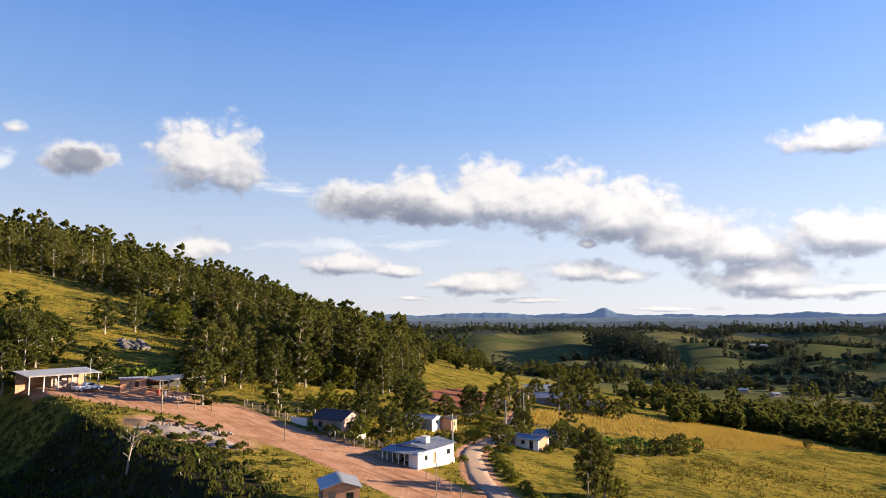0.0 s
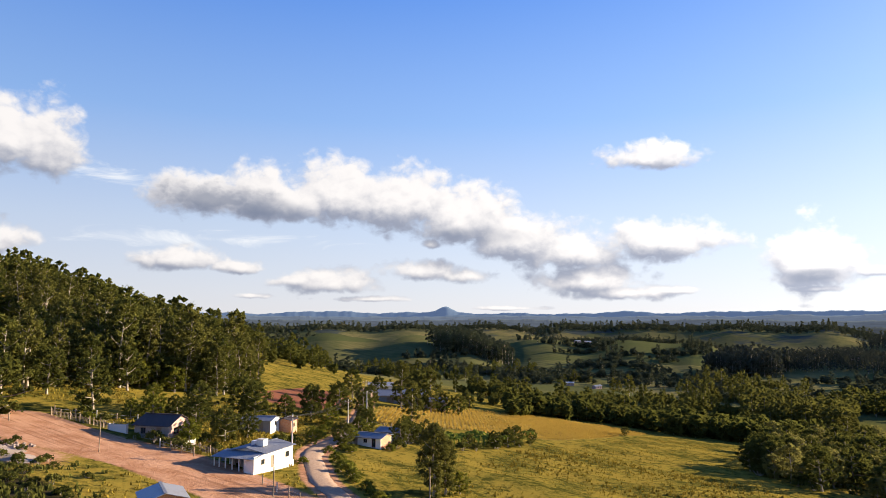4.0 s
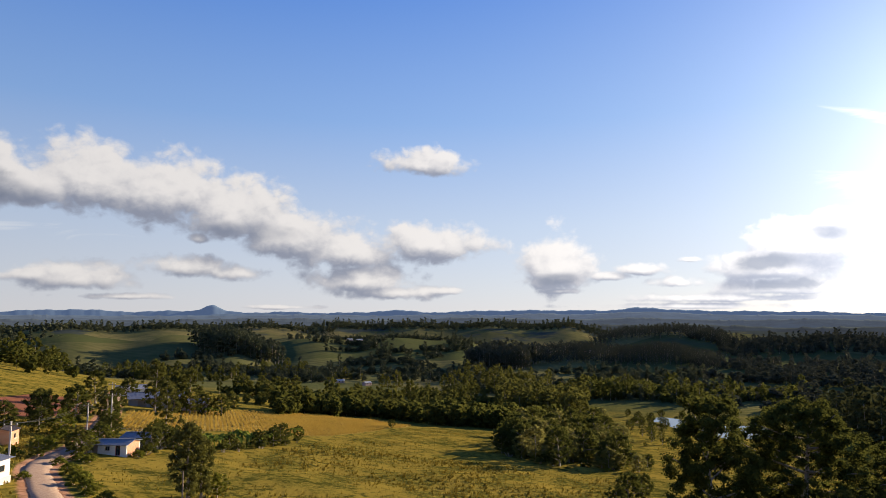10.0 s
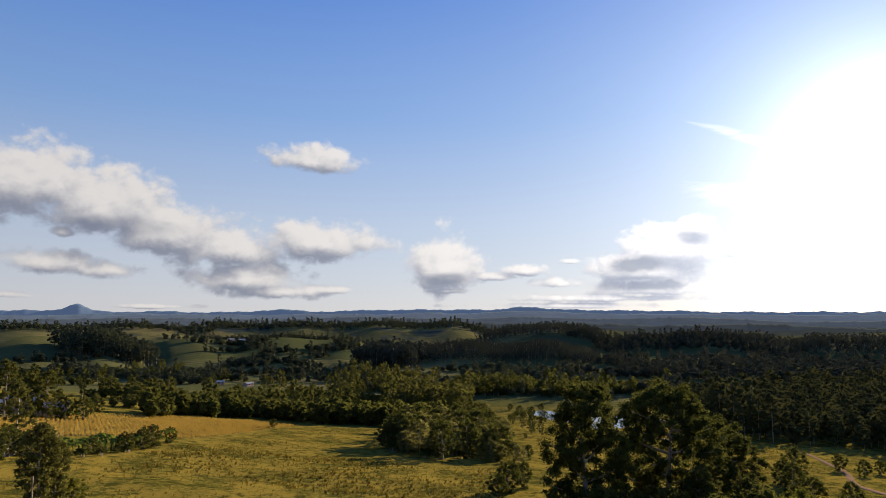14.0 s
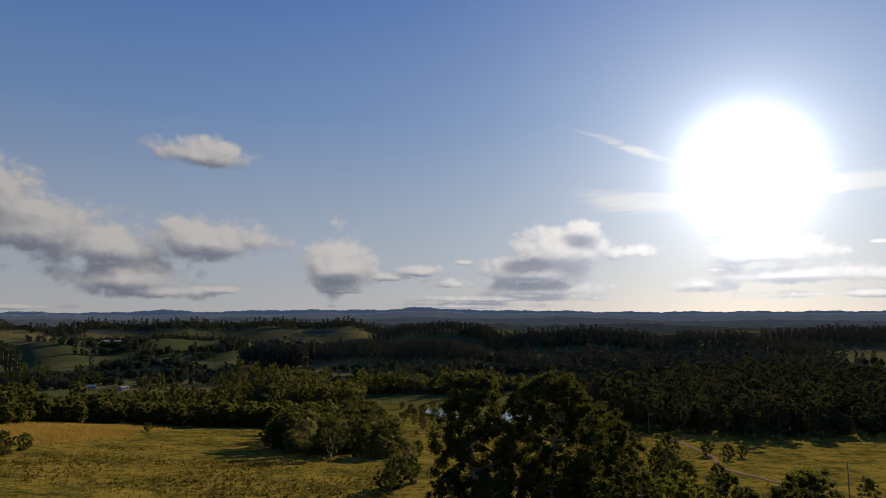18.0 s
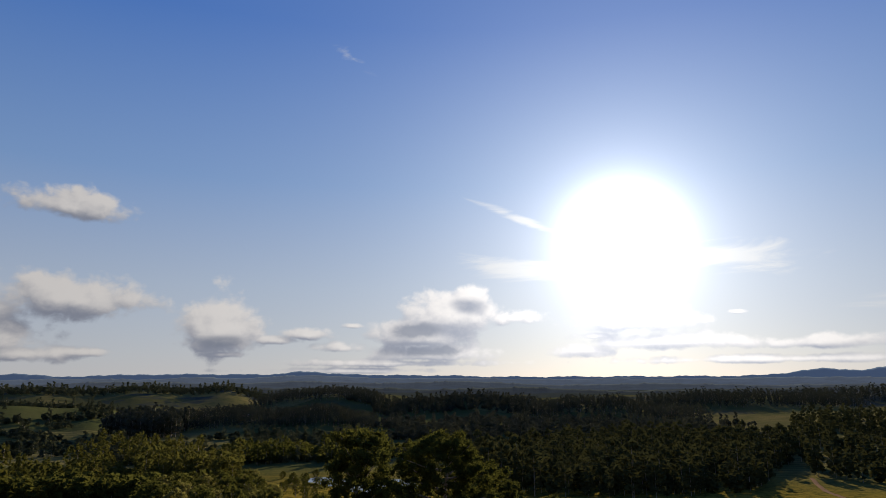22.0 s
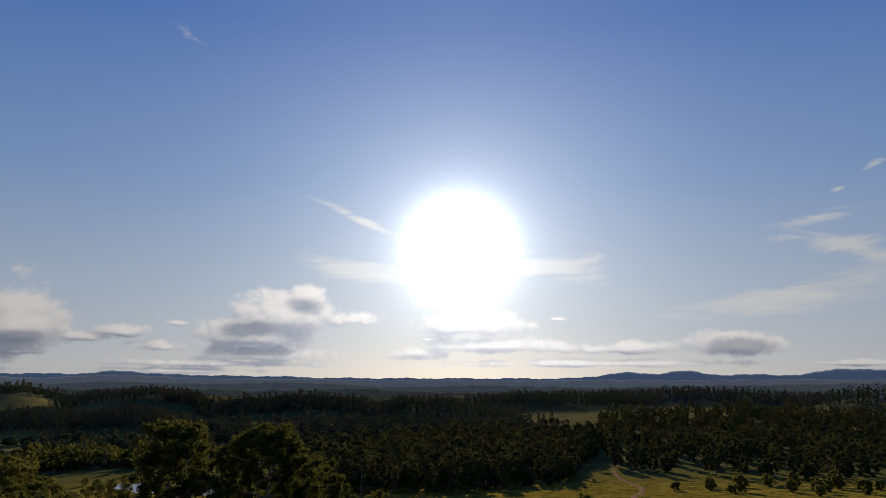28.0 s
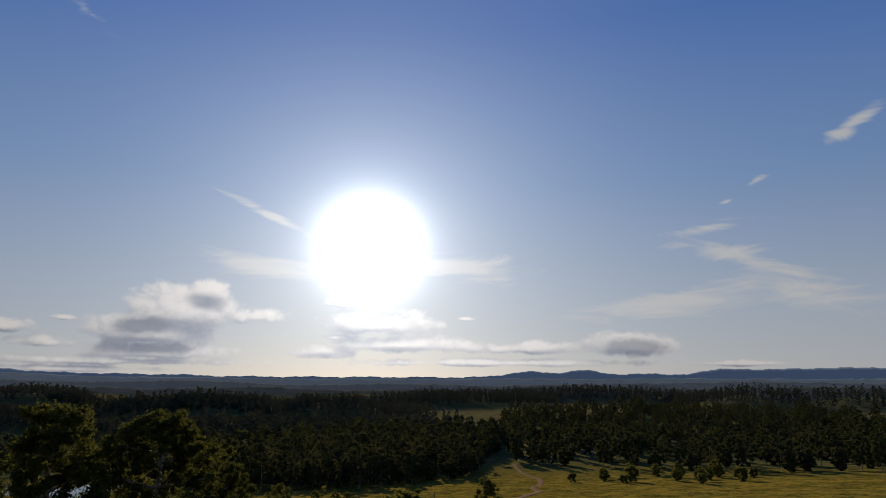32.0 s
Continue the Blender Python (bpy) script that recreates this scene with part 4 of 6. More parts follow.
for x, y, s, k in ((-132, 151, 1.0, "round_c"), (-132, 163, 0.75, "gum_c"), (-121, 121, 1.1, "round_a"), (-71, 106, 1.2, "round_a"), (-63, 119, 0.95, "round_c"), (-95, 108, 0.9, "round_a"),
                   (-40.5, 106, 0.62, "round_b"), (-37, 112, 0.75, "round_a"), (-35, 118, 0.6, "round_a"), (-53, 121, 0.7, "round_b"), (-56, 119, 0.55, "round_b"), (-50, 124, 0.6, "round_a"), (-39, 136, 1.0, "round_a"),
                   (-35, 145, 0.7, "round_a"), (-32, 158, 0.9, "round_a"), (-28, 170, 1.0, "round_b"), (-26, 160, 0.85, "round_c"), (-26, 146, 0.75, "round_b"), (-30, 148, 0.6, "round_a"), (-44, 118, 0.75, "round_a"),
                   (-48, 130, 0.9, "round_a"), (-43, 141, 1.1, "round_a"), (-57, 130, 0.8, "round_b"), (-9.5, 135, 0.62, "round_a"), (-8, 139, 0.6, "round_a"), (-6, 141, 0.5, "round_a"), (-10, 157, 0.55, "round_b"), (-8.7, 168, 0.7, "gum_c"),
                   (-2.2, 95, 1.0, "column"), (-0.6, 97, 0.8, "column"), (1.5, 99, 0.5, "round_b"), (60, 226, 0.38, "round_a"), (-14, 206, 0.9, "gum_c"), (-5, 213, 0.8, "gum_c"), (-1, 217, 0.9, "round_a"), (-9, 212, 1.0, "round_a"),
                   (4, 219, 0.85, "round_a"), (-30, 212, 0.9, "round_c"), (-24, 236, 0.9, "round_a"), (-78, 62, 1.3, "round_b"), (-84, 60, 1.2, "round_b"), (-36, 178, 0.7, "round_a")):
    plant(P[k], x, y, s)
rngh = random.Random(77)
for x, y in ((-21, 117), (-19, 113), (-17.6, 109.5), (-16.2, 106), (-15, 102.5), (-14, 99.5), (-13, 96.5), (-11.6, 93.6), (-10.2, 91), (-8.8, 88.3), (-7.6, 85.5), (-6.6, 82.5), (-18.5, 122), (-17.5, 121), (-25.6, 131), (-25, 137), (-25, 142)):
    plant(P["bush_b"], x + rngh.uniform(-0.4, 0.4), y, rngh.uniform(0.55, 1.0), rng=rngh, group="roadside hedge")
for x, y in ((-45, 103.6), (-43, 102.6), (-41, 101.8), (-39.5, 101.5), (-38, 100.6), (-12, 135), (-13, 134), (3, 138), (6, 141), (11, 149), (17, 158), (20, 163)):
    plant(P["bush_c"], x, y, rngh.uniform(0.5, 0.8), rng=rngh)

for x, y, s, k in ((-19.4, 124, 0.6, "round_a"), (-18.7, 129, 0.55, "round_b"), (-17.7, 134, 0.6, "round_a"), (-18.0, 140, 0.55, "round_b"), (-17.2, 145, 0.6, "round_a"), (-18.6, 151, 0.6, "round_a"), (-19.9, 160, 0.65, "round_b"), (-21.4, 172, 0.8, "round_a"), (-22, 186, 0.9, "round_a"), (-24.5, 122, 0.5, "round_b")):
    plant(P[k], x, y, s, rng=rngh)

# ---- pasture, thicket, the great trees ----
plant(P["dome"], 76, 72.5, 1.0, 20)
plant(P["dome_b"], 57, 68.5, 1.0, 70)
for x, y, s, k in ((88, 70, 0.68, "dome_b"), (70, 62, 0.5, "dome_b"), (62, 60, 0.75, "round_c"), (54, 62, 0.7, "round_c"), (50, 66, 0.6, "round_c"), (79, 62, 0.85, "round_c"),
                   (60, 64, 0.9, "round_a"), (66, 56, 0.7, "round_c"), (72, 55, 0.8, "round_c"), (85, 58, 0.7, "round_a"), (65, 50, 0.75, "round_b"), (69, 46, 0.7, "round_b"), (77, 43, 0.8, "round_b"), (83, 40, 0.9, "round_c"), (88, 45, 0.9, "round_a"), (60, 47, 0.6, "round_b"),
                   (74, 49, 0.7, "round_a"), (92, 52, 0.7, "round_a"), (97, 58, 0.8, "round_a"), (116, 76, 0.75, "round_a"), (122, 82, 0.62, "round_a"), (128, 76, 0.6, "round_a"), (151, 102, 0.85, "round_c"), (143, 100, 0.7, "round_a"), (135, 92, 0.8, "round_a"),
                   (194, 116, 0.6, "round_a"), (188, 106, 0.6, "round_a"), (200, 108, 0.5, "round_a"), (103, 35, 0.62, "gum_c"), (109, 43, 0.42, "gum_c"), (98, 38, 0.6, "round_b"), (94, 30, 0.7, "round_b"), (104, 28, 0.7, "round_a"), (112, 33, 0.6, "round_b"),
                   (68, 101, 0.7, "round_a"), (63, 97, 0.5, "round_a"), (73, 104, 0.6, "round_a"), (101, 150, 0.62, "round_a"), (107, 148, 0.5, "round_a")):
    plant(P[k], x, y, s)
scatter([(68, 156), (72, 150), (80, 143), (92, 143), (120, 175), (156, 226), (190, 300), (163, 320), (110, 240), (84, 190)], 100, ["thick_a", "thick_a", "round_c", "thick_b", "thick_b", "round_a"], 0.6, 1.15, 7, 3.4, "thicket")
scatter([(76, 148), (98, 139), (128, 182), (110, 190), (80, 165)], 40, ["thick_b", "bush_b", "thick_b", "bush_c"], 0.5, 1.0, 17, 2.6, "thicket")
scatter([(70, 157), (92, 142), (122, 176), (100, 188), (80, 174)], 34, ["bush_a", "bush_a", "round_a"], 0.8, 1.3, 27, 2.6, "thicket")
scatter([(140, 190), (170, 220), (230, 300), (215, 310), (165, 250)], 14, ["gum_c", "round_b"], 0.25, 0.5, 18, 7, "saplings by the pond")
scatter([(215, 286), (222, 322), (240, 354), (272, 362), (300, 345), (296, 304), (258, 280)], 16, ["bush_a", "round_a"], 0.5, 0.8, 19, 5, "pond bank bushes")

scatter([(48, 62), (60, 44), (80, 36), (100, 40), (98, 62), (86, 74), (66, 78), (52, 74)], 48, ["bush_a", "bush_c", "round_b", "bush_a"], 0.8, 1.3, 21, 3.0, "undergrowth")
# ---- woods of the valley ----
SOME = "mixed wood of eucalyptus and dark broadleaf trees on the valley slope"
def clumped(poly, n, seed, gap, size=60.0, cut=0.0):
    """Places in a polygon gathered into uneven groups and belts."""
    out = []
    for x, y in strew(poly, n, seed, gap):
        v = math.sin(x / size + 2.1 * math.sin(y / (1.7 * size) + seed)) + math.sin(y / (0.6 * size) + x / (1.4 * size) + 1.3 * seed) + 0.5 * math.sin((x - y) / (0.3 * size))
        if v > cut:
            out.append((x, y))
    return out


wood("wood", [(-100, 240), (-84, 195), (-70, 225), (-75, 290), (-120, 420), (-260, 540), (-430, 500), (-480, 320), (-330, 190), (-250, 222), (-190, 244)], 850, [0, 1, 4, 0, 2], 0.6, 1.0, 71, 5.2, SOME)
wood("wood", None, 0, [0, 4, 2, 3], 0.5, 0.9, 72, 6, SOME, at=clumped([(-57, 205), (-48, 232), (-50, 300), (-70, 420), (-125, 560), (-210, 640), (-150, 420), (-85, 270)], 230, 72, 5.5, 34, -0.2))
VALLEY = [(4, 236), (30, 262), (52, 290), (82, 262), (112, 257), (150, 290), (190, 370), (160, 503), (52, 537), (10, 400), (-20, 330), (-26, 262)]
wood("wood", None, 0, [2, 3, 2, 4], 0.45, 1.0, 73, 4.6, SOME, leafmat="leaf_gum", at=clumped(VALLEY, 800, 73, 4.0, 26, 0.15))
wood("wood", [(20, 240), (36, 262), (60, 276), (82, 262), (112, 252), (140, 258), (175, 300), (130, 300), (60, 296), (24, 262)], 170, [2, 3, 2], 0.6, 1.05, 74, 3.6, SOME, leafmat="leaf_dark")
wood("wood", None, 0, [2, 3, 0, 2], 0.55, 1.0, 75, 9, SOME, at=clumped([(-45, 300), (-9, 640), (97, 700), (115, 830), (-12, 825), (-111, 727), (-100, 500)], 700, 75, 5.5, 45, 0.75))
wood("wood", None, 0, [2, 3, 0], 0.6, 1.05, 76, 8, SOME, at=clumped([(160, 503), (230, 470), (335, 560), (320, 640), (120, 700), (90, 620)], 420, 76, 6, 45, 0.4))
wood("wood", None, 0, [2, 3, 2, 0], 0.6, 1.05, 77, 7, SOME, leafmat="leaf_dark", at=clumped([(235, 380), (285, 378), (393, 368), (500, 440), (493, 470), (380, 486), (338, 562), (262, 470)], 420, 77, 5.5, 50, 0.1))
wood("wood", [(258, 192), (285, 140), (360, 118), (450, 135), (560, 150), (694, 190), (640, 330), (549, 330), (400, 330), (330, 290)], 900, [0, 1, 4, 4, 2], 0.8, 1.35, 78, 4.9, SOME, leafmat="leaf_wood")
wood("wood", [(455, 110), (440, 40), (395, -60), (420, -160), (800, -280), (1192, -210), (1228, 90), (1010, 256), (700, 190)], 780, [0, 4, 4, 2], 1.05, 1.65, 79, 7.6, SOME, leafmat="leaf_wood")
wood("wood", [(330, 60), (380, 40), (420, 20), (370, -30), (300, -20), (290, 10)], 16, [2, 3], 0.6, 1.0, 80, 9, SOME)
wood("wood", [(165, 360), (206, 336), (272, 443), (228, 470), (190, 430)], 120, [0, 1, 4, 0], 0.75, 1.1, 70, 5.0, "ragged olive-green grove on the rise behind the thicket", leafmat="leaf_gum")
FARW = "distant dark wood and tree belts between the fields"


def sector(az0, az1, r0, r1, n, seed, gap, ragged=0.12):
    """Places in a stretch of the valley between two headings and two distances, with an uneven edge."""
    rng = random.Random(seed)
    got, cells, tries = [], {}, 0
    while len(got) < n and tries < 30 * n:
        tries += 1
        u, w = rng.random(), rng.random()
        a = az0 + (az1 - az0) * u
        edge = ragged * (math.sin(a * 1.7 + seed) + math.sin(a * 4.3 + 2 * seed) + 0.8 * math.sin(a * 9.1))
        if w < edge or w > 1 + edge or math.sin(w * 5 + seed + a) > 0.9 + 4 * (0.3 - ragged):
            continue
        r = r0 + (r1 - r0) * w
        a += ragged * 8 * math.sin(w * 7 + seed) + 0.7 * math.sin(w * 17)
        x, y = r * math.sin(radians(a)), 4 + r * math.cos(radians(a))
        c = (int(x // gap), int(y // gap))
        if any((x - p) ** 2 + (y - q) ** 2 < gap * gap for i in (-1, 0, 1) for j in (-1, 0, 1) for p, q in cells.get((c[0] + i, c[1] + j), ())):
            continue
        cells.setdefault(c, []).append((x, y))
        got.append((x, y))
    return got


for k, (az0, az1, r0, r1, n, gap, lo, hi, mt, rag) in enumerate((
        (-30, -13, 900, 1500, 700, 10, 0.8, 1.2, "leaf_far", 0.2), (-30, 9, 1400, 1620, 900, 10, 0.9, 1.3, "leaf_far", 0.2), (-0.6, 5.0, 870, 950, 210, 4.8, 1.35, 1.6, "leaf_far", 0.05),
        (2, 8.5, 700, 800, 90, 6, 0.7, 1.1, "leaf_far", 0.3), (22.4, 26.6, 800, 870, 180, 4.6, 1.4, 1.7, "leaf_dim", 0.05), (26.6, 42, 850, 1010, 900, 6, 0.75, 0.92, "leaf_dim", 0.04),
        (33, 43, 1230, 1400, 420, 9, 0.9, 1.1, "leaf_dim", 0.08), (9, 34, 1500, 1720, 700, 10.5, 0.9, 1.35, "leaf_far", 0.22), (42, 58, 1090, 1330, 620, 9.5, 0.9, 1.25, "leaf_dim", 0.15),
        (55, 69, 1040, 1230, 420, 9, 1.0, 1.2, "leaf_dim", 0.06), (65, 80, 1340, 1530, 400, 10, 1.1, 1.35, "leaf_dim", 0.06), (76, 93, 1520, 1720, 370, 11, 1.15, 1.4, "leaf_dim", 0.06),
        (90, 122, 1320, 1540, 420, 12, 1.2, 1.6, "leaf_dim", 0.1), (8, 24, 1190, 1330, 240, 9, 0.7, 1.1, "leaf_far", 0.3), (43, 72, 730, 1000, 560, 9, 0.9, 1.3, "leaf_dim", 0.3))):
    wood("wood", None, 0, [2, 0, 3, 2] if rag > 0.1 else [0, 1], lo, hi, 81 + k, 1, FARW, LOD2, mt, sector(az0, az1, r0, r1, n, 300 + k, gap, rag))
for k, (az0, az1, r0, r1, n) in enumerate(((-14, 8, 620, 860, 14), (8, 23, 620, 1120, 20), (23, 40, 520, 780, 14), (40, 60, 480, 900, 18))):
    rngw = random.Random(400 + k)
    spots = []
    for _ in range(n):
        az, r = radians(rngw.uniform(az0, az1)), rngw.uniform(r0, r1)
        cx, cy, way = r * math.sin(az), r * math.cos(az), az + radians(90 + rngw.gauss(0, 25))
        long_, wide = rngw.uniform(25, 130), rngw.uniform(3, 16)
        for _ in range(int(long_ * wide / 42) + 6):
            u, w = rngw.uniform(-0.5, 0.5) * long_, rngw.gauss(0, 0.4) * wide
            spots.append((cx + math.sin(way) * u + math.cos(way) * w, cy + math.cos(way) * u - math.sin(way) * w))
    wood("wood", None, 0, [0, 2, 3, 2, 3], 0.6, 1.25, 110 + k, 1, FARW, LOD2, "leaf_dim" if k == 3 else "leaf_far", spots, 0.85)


# ---- grass and crop ----
def tufts(name, poly, n, lo, hi, blades, mat, seed, label, category, rows=None, avoid=()):
    """Grass or crop plants as one object: small crossed blades standing on the ground."""
    rng = np.random.RandomState(seed)
    xs, ys = np.array(poly).T
    x, y = rng.uniform(xs.min(), xs.max(), n), rng.uniform(ys.min(), ys.max(), n)
    if rows:
        x = np.round(x / rows) * rows + rng.uniform(-0.15, 0.15, n)
    keep = (edge_distance(poly, x, y) > 0) & (line_distance(GRAVEL, x, y) > 2.8)
    for q in avoid:
        keep &= edge_distance(q, x, y) < 0
    patch = np.sin(x / 6 + 2 * np.sin(y / 8)) + np.sin(y / 5 + x / 11) + 1.4 * np.sin(x / 17 + 1.5 * np.sin(y / 23))
    if category == "weeds":
        keep &= patch + rng.uniform(-0.8, 0.8, n) > 0.9
    elif not rows:
        keep &= rng.uniform(-2.8, 1.8, n) < patch
    x, y = x[keep], y[keep]
    z = height_of(x, y)
    x, y, z = (np.repeat(v, blades) for v in (x, y, z))
    k = len(x)
    a, h = rng.uniform(0, 6.28, k), rng.uniform(lo, hi, k)
    w, t = h * rng.uniform(0.35, 0.7, k), rng.uniform(-0.45, 0.45, (k, 2)) * h[:, None]
    ox, oy = rng.uniform(-0.4, 0.4, (2, k)) * h
    c, s = np.cos(a) * w / 2, np.sin(a) * w / 2
    v = np.stack([np.stack([x + ox - c, y + oy - s, z - 0.05], 1), np.stack([x + ox + c, y + oy + s, z - 0.05], 1), np.stack([x + ox + c * 0.7 + t[:, 0], y + oy + s * 0.7 + t[:, 1], z + h], 1), np.stack([x + ox - c * 0.5 + t[:, 0], y + oy - s * 0.5 + t[:, 1], z + h * 0.8], 1)], 1)
    return tagged(new(name, mesh_from(name, v.reshape(-1, 3), np.arange(4 * k).reshape(-1, 4), [mat])), label, category, kind="stuff")


PASTURE = [(-8, 84), (-12, 100), (-17, 118), (-8, 128), (10, 140), (34, 180), (70, 235), (110, 235), (90, 190), (68, 160), (95, 130), (66, 104), (60, 84), (46, 70), (30, 55), (5, 55)]
tufts("grass", PASTURE, 26000, 0.1, 0.32, 3, "grass_blade", 1, "dry yellow-green pasture grass", "grass")
tufts("weeds", PASTURE, 9000, 0.18, 0.5, 7, "grass_blade", 2, "tufts of taller olive weeds in the pasture", "weeds")
tufts("grass", [(100, 130), (150, 200), (235, 290), (250, 170), (190, 118), (120, 90)], 9000, 0.2, 0.6, 3, "grass_blade", 3, "dry pasture grass by the lane", "grass")
tufts("grass", [(-130, 80), (-100, 100), (-84, 118), (-60, 130), (-70, 150), (-160, 190), (-190, 165)], 12000, 0.2, 0.5, 3, "grass_blade", 4, "grass on the hill meadow", "grass")
tufts("grass", [(-58, 115), (-36, 100), (-22, 100), (-24, 160), (-50, 165)], 6000, 0.2, 0.5, 3, "grass_blade", 5, "grass between the houses", "grass")
tufts("grass", [(-38, 62), (-30, 68), (-12, 62), (-12, 82), (-20, 98), (-40, 86)], 1800, 0.15, 0.4, 3, "grass_blade", 7, "grass along the dirt yard", "grass", avoid=(YARD,))
tufts("scrub", [(-85, 72), (-77, 85), (-60, 80), (-40, 76), (-34, 66), (-54, 44), (-95, 56)], 6000, 0.25, 0.75, 5, "leaf_dark", 8, "dark tangled scrub filling the gully", "scrub", avoid=(BARE,))
tufts("crop", CROP, 30000, 0.3, 0.6, 3, "crop_leaf", 6, "ripe golden crop in rows", "crop", rows=1.1)

tufts("scrub", [(-104, 70), (-100, 84), (-84, 92), (-68, 95), (-50, 88), (-40, 82), (-36, 70), (-60, 78), (-77, 85), (-85, 72)], 3600, 0.2, 0.55, 5, "leaf_gum", 9, "rough olive scrub along the banks of the gully", "scrub", avoid=(BARE, YARD))

tufts("grass", [(-46, 70), (-38, 82), (-30, 76), (-33, 64), (-44, 58)], 1600, 0.3, 0.8, 5, "leaf_dark", 10, "dark weeds on the bank below the yard", "weeds", avoid=(YARD,))


# ---- building materials ----
def plaster(a, b, stain):
    def fn(n, p):
        f, c = n.noise(p, 0.8, 5, 0.65), n.noise(p, 7.0, 3)
        return n.mix(n.ramp(f, 0.5, 0.8, 0, 0.6), n.mix(c, a, b), stain), c, 0.01
    return fn


material("white_wall", plaster((0.66, 0.63, 0.58), (0.76, 0.73, 0.68), (0.50, 0.44, 0.37)), 0.9)
material("pink_wall", plaster((0.42, 0.27, 0.22), (0.52, 0.35, 0.30), (0.32, 0.21, 0.17)), 0.9)
material("grey_wall", plaster((0.24, 0.22, 0.20), (0.32, 0.30, 0.28), (0.18, 0.16, 0.14)), 0.9)


def brickwork(n, p):
    flip = n.add("ShaderNodeCombineXYZ", [n.m("ADD", n.add("ShaderNodeSeparateXYZ", [p]).outputs[0], n.add("ShaderNodeSeparateXYZ", [p]).outputs[1]), n.add("ShaderNodeSeparateXYZ", [p]).outputs[2], 0.0]).outputs[0]
    b = n.add("ShaderNodeTexBrick", {"Vector": flip, "Color1": (0.42, 0.17, 0.085, 1), "Color2": (0.52, 0.24, 0.13, 1), "Mortar": (0.48, 0.38, 0.30, 1), "Scale": 1.0, "Mortar Size": 0.012, "Brick Width": 0.24, "Row Height": 0.14})
    f = n.noise(p, 1.1, 4)
    return n.mix(n.ramp(f, 0.4, 0.8, 0, 0.5), b.outputs[0], (0.36, 0.19, 0.12)), b.outputs[1], -0.01


material("brick_wall", brickwork, 0.92)


def sheet(a, b, rust):
    def fn(n, p):
        f, c = n.noise(p, 0.7, 5, 0.7), n.noise(p, 5.0, 3)
        return n.mix(n.ramp(f, 0.55, 0.8, 0, 0.6), n.mix(c, a, b), rust), c, 0.01, 0.25
    return fn


material("metal_roof", sheet((0.14, 0.15, 0.175), (0.20, 0.21, 0.24), (0.13, 0.11, 0.10)), 0.65)
material("pale_roof", sheet((0.34, 0.33, 0.32), (0.46, 0.445, 0.42), (0.25, 0.21, 0.18)), 0.6)
material("dark_roof", sheet((0.040, 0.032, 0.032), (0.075, 0.055, 0.050), (0.10, 0.06, 0.045)), 0.7)
material("timber", lambda n, p: (n.mix(n.noise(n.v("MULTIPLY", p, (6, 6, 1)), 2.0, 4), (0.17, 0.12, 0.08), (0.34, 0.26, 0.19)), n.noise(p, 9.0), 0.01), 0.85)
material("concrete", lambda n, p: (n.mix(n.noise(p, 1.5, 5), (0.40, 0.37, 0.33), (0.56, 0.52, 0.47)), n.noise(p, 12.0), 0.01), 0.9)
material("red_paint", lambda n, p: n.mix(n.noise(p, 3.0), (0.30, 0.045, 0.03), (0.40, 0.08, 0.05)), 0.6)
# near-black that stands in for the shade inside the open shed
material("dark_room", lambda n, p: n.mix(n.noise(p, 2.0), (0.035, 0.03, 0.026), (0.06, 0.05, 0.042)), 0.9)
material("glass", lambda n, p: ((0.02, 0.025, 0.03), n.noise(p, 0.6), 0.002, 0.6), 0.06)
material("car_paint", lambda n, p: n.mix(n.noise(p, 1.0), (0.50, 0.51, 0.53), (0.60, 0.61, 0.63)), 0.28)
material("rubber", lambda n, p: n.mix(n.noise(p, 4.0), (0.016, 0.016, 0.016), (0.035, 0.033, 0.03)), 0.9)
# boulders' base colour is darkened for the shade they lie in
material("boulder", lambda n, p: (n.mix(n.noise(p, 0.9, 5), (0.050, 0.046, 0.042), (0.17, 0.15, 0.13)), n.noise(p, 3.0, 4), 0.1), 0.95)
material("rubble", lambda n, p: (n.mix(n.noise(p, 1.6, 5), (0.17, 0.125, 0.10), (0.34, 0.27, 0.22)), n.noise(p, 6.0), 0.05), 0.95)

BOX = np.array([(a, b, c) for c in (-0.5, 0.5) for a, b in ((-0.5, -0.5), (0.5, -0.5), (0.5, 0.5), (-0.5, 0.5))])
BOXF = np.array([(0, 3, 2, 1), (4, 5, 6, 7), (0, 1, 5, 4), (1, 2, 6, 5), (2, 3, 7, 6), (3, 0, 4, 7)])


def boxes(*lots):
    """Boxes given by centre and size, joined."""
    return join([(BOX * np.array(s) + np.array(c), BOXF) for c, s in lots])


def solid(name, vf, mat, parent, label="", smooth=False):
    return part(name, mesh_from(name, vf[0], vf[1], [mat], smooth), parent, label)


def wall_panel(L, H, T, holes, sink=1.0):
    """A wall along x, with its outer face at y = 0, and openings (x0, x1, z0, z1) that go through it."""
    xs = sorted({-L / 2, L / 2, *[h[0] for h in holes], *[h[1] for h in holes]})
    zs = sorted({-sink, H, *[h[2] for h in holes], *[h[3] for h in holes]})
    lots = []
    for x0, x1 in zip(xs, xs[1:]):
        for z0, z1 in zip(zs, zs[1:]):
            if not any(h[0] <= x0 + 1e-6 and x1 <= h[1] + 1e-6 and h[2] <= z0 + 1e-6 and z1 <= h[3] + 1e-6 for h in holes):
                lots.append((((x0 + x1) / 2, T / 2, (z0 + z1) / 2), (x1 - x0, T, z1 - z0)))
    return weld(boxes(*lots))


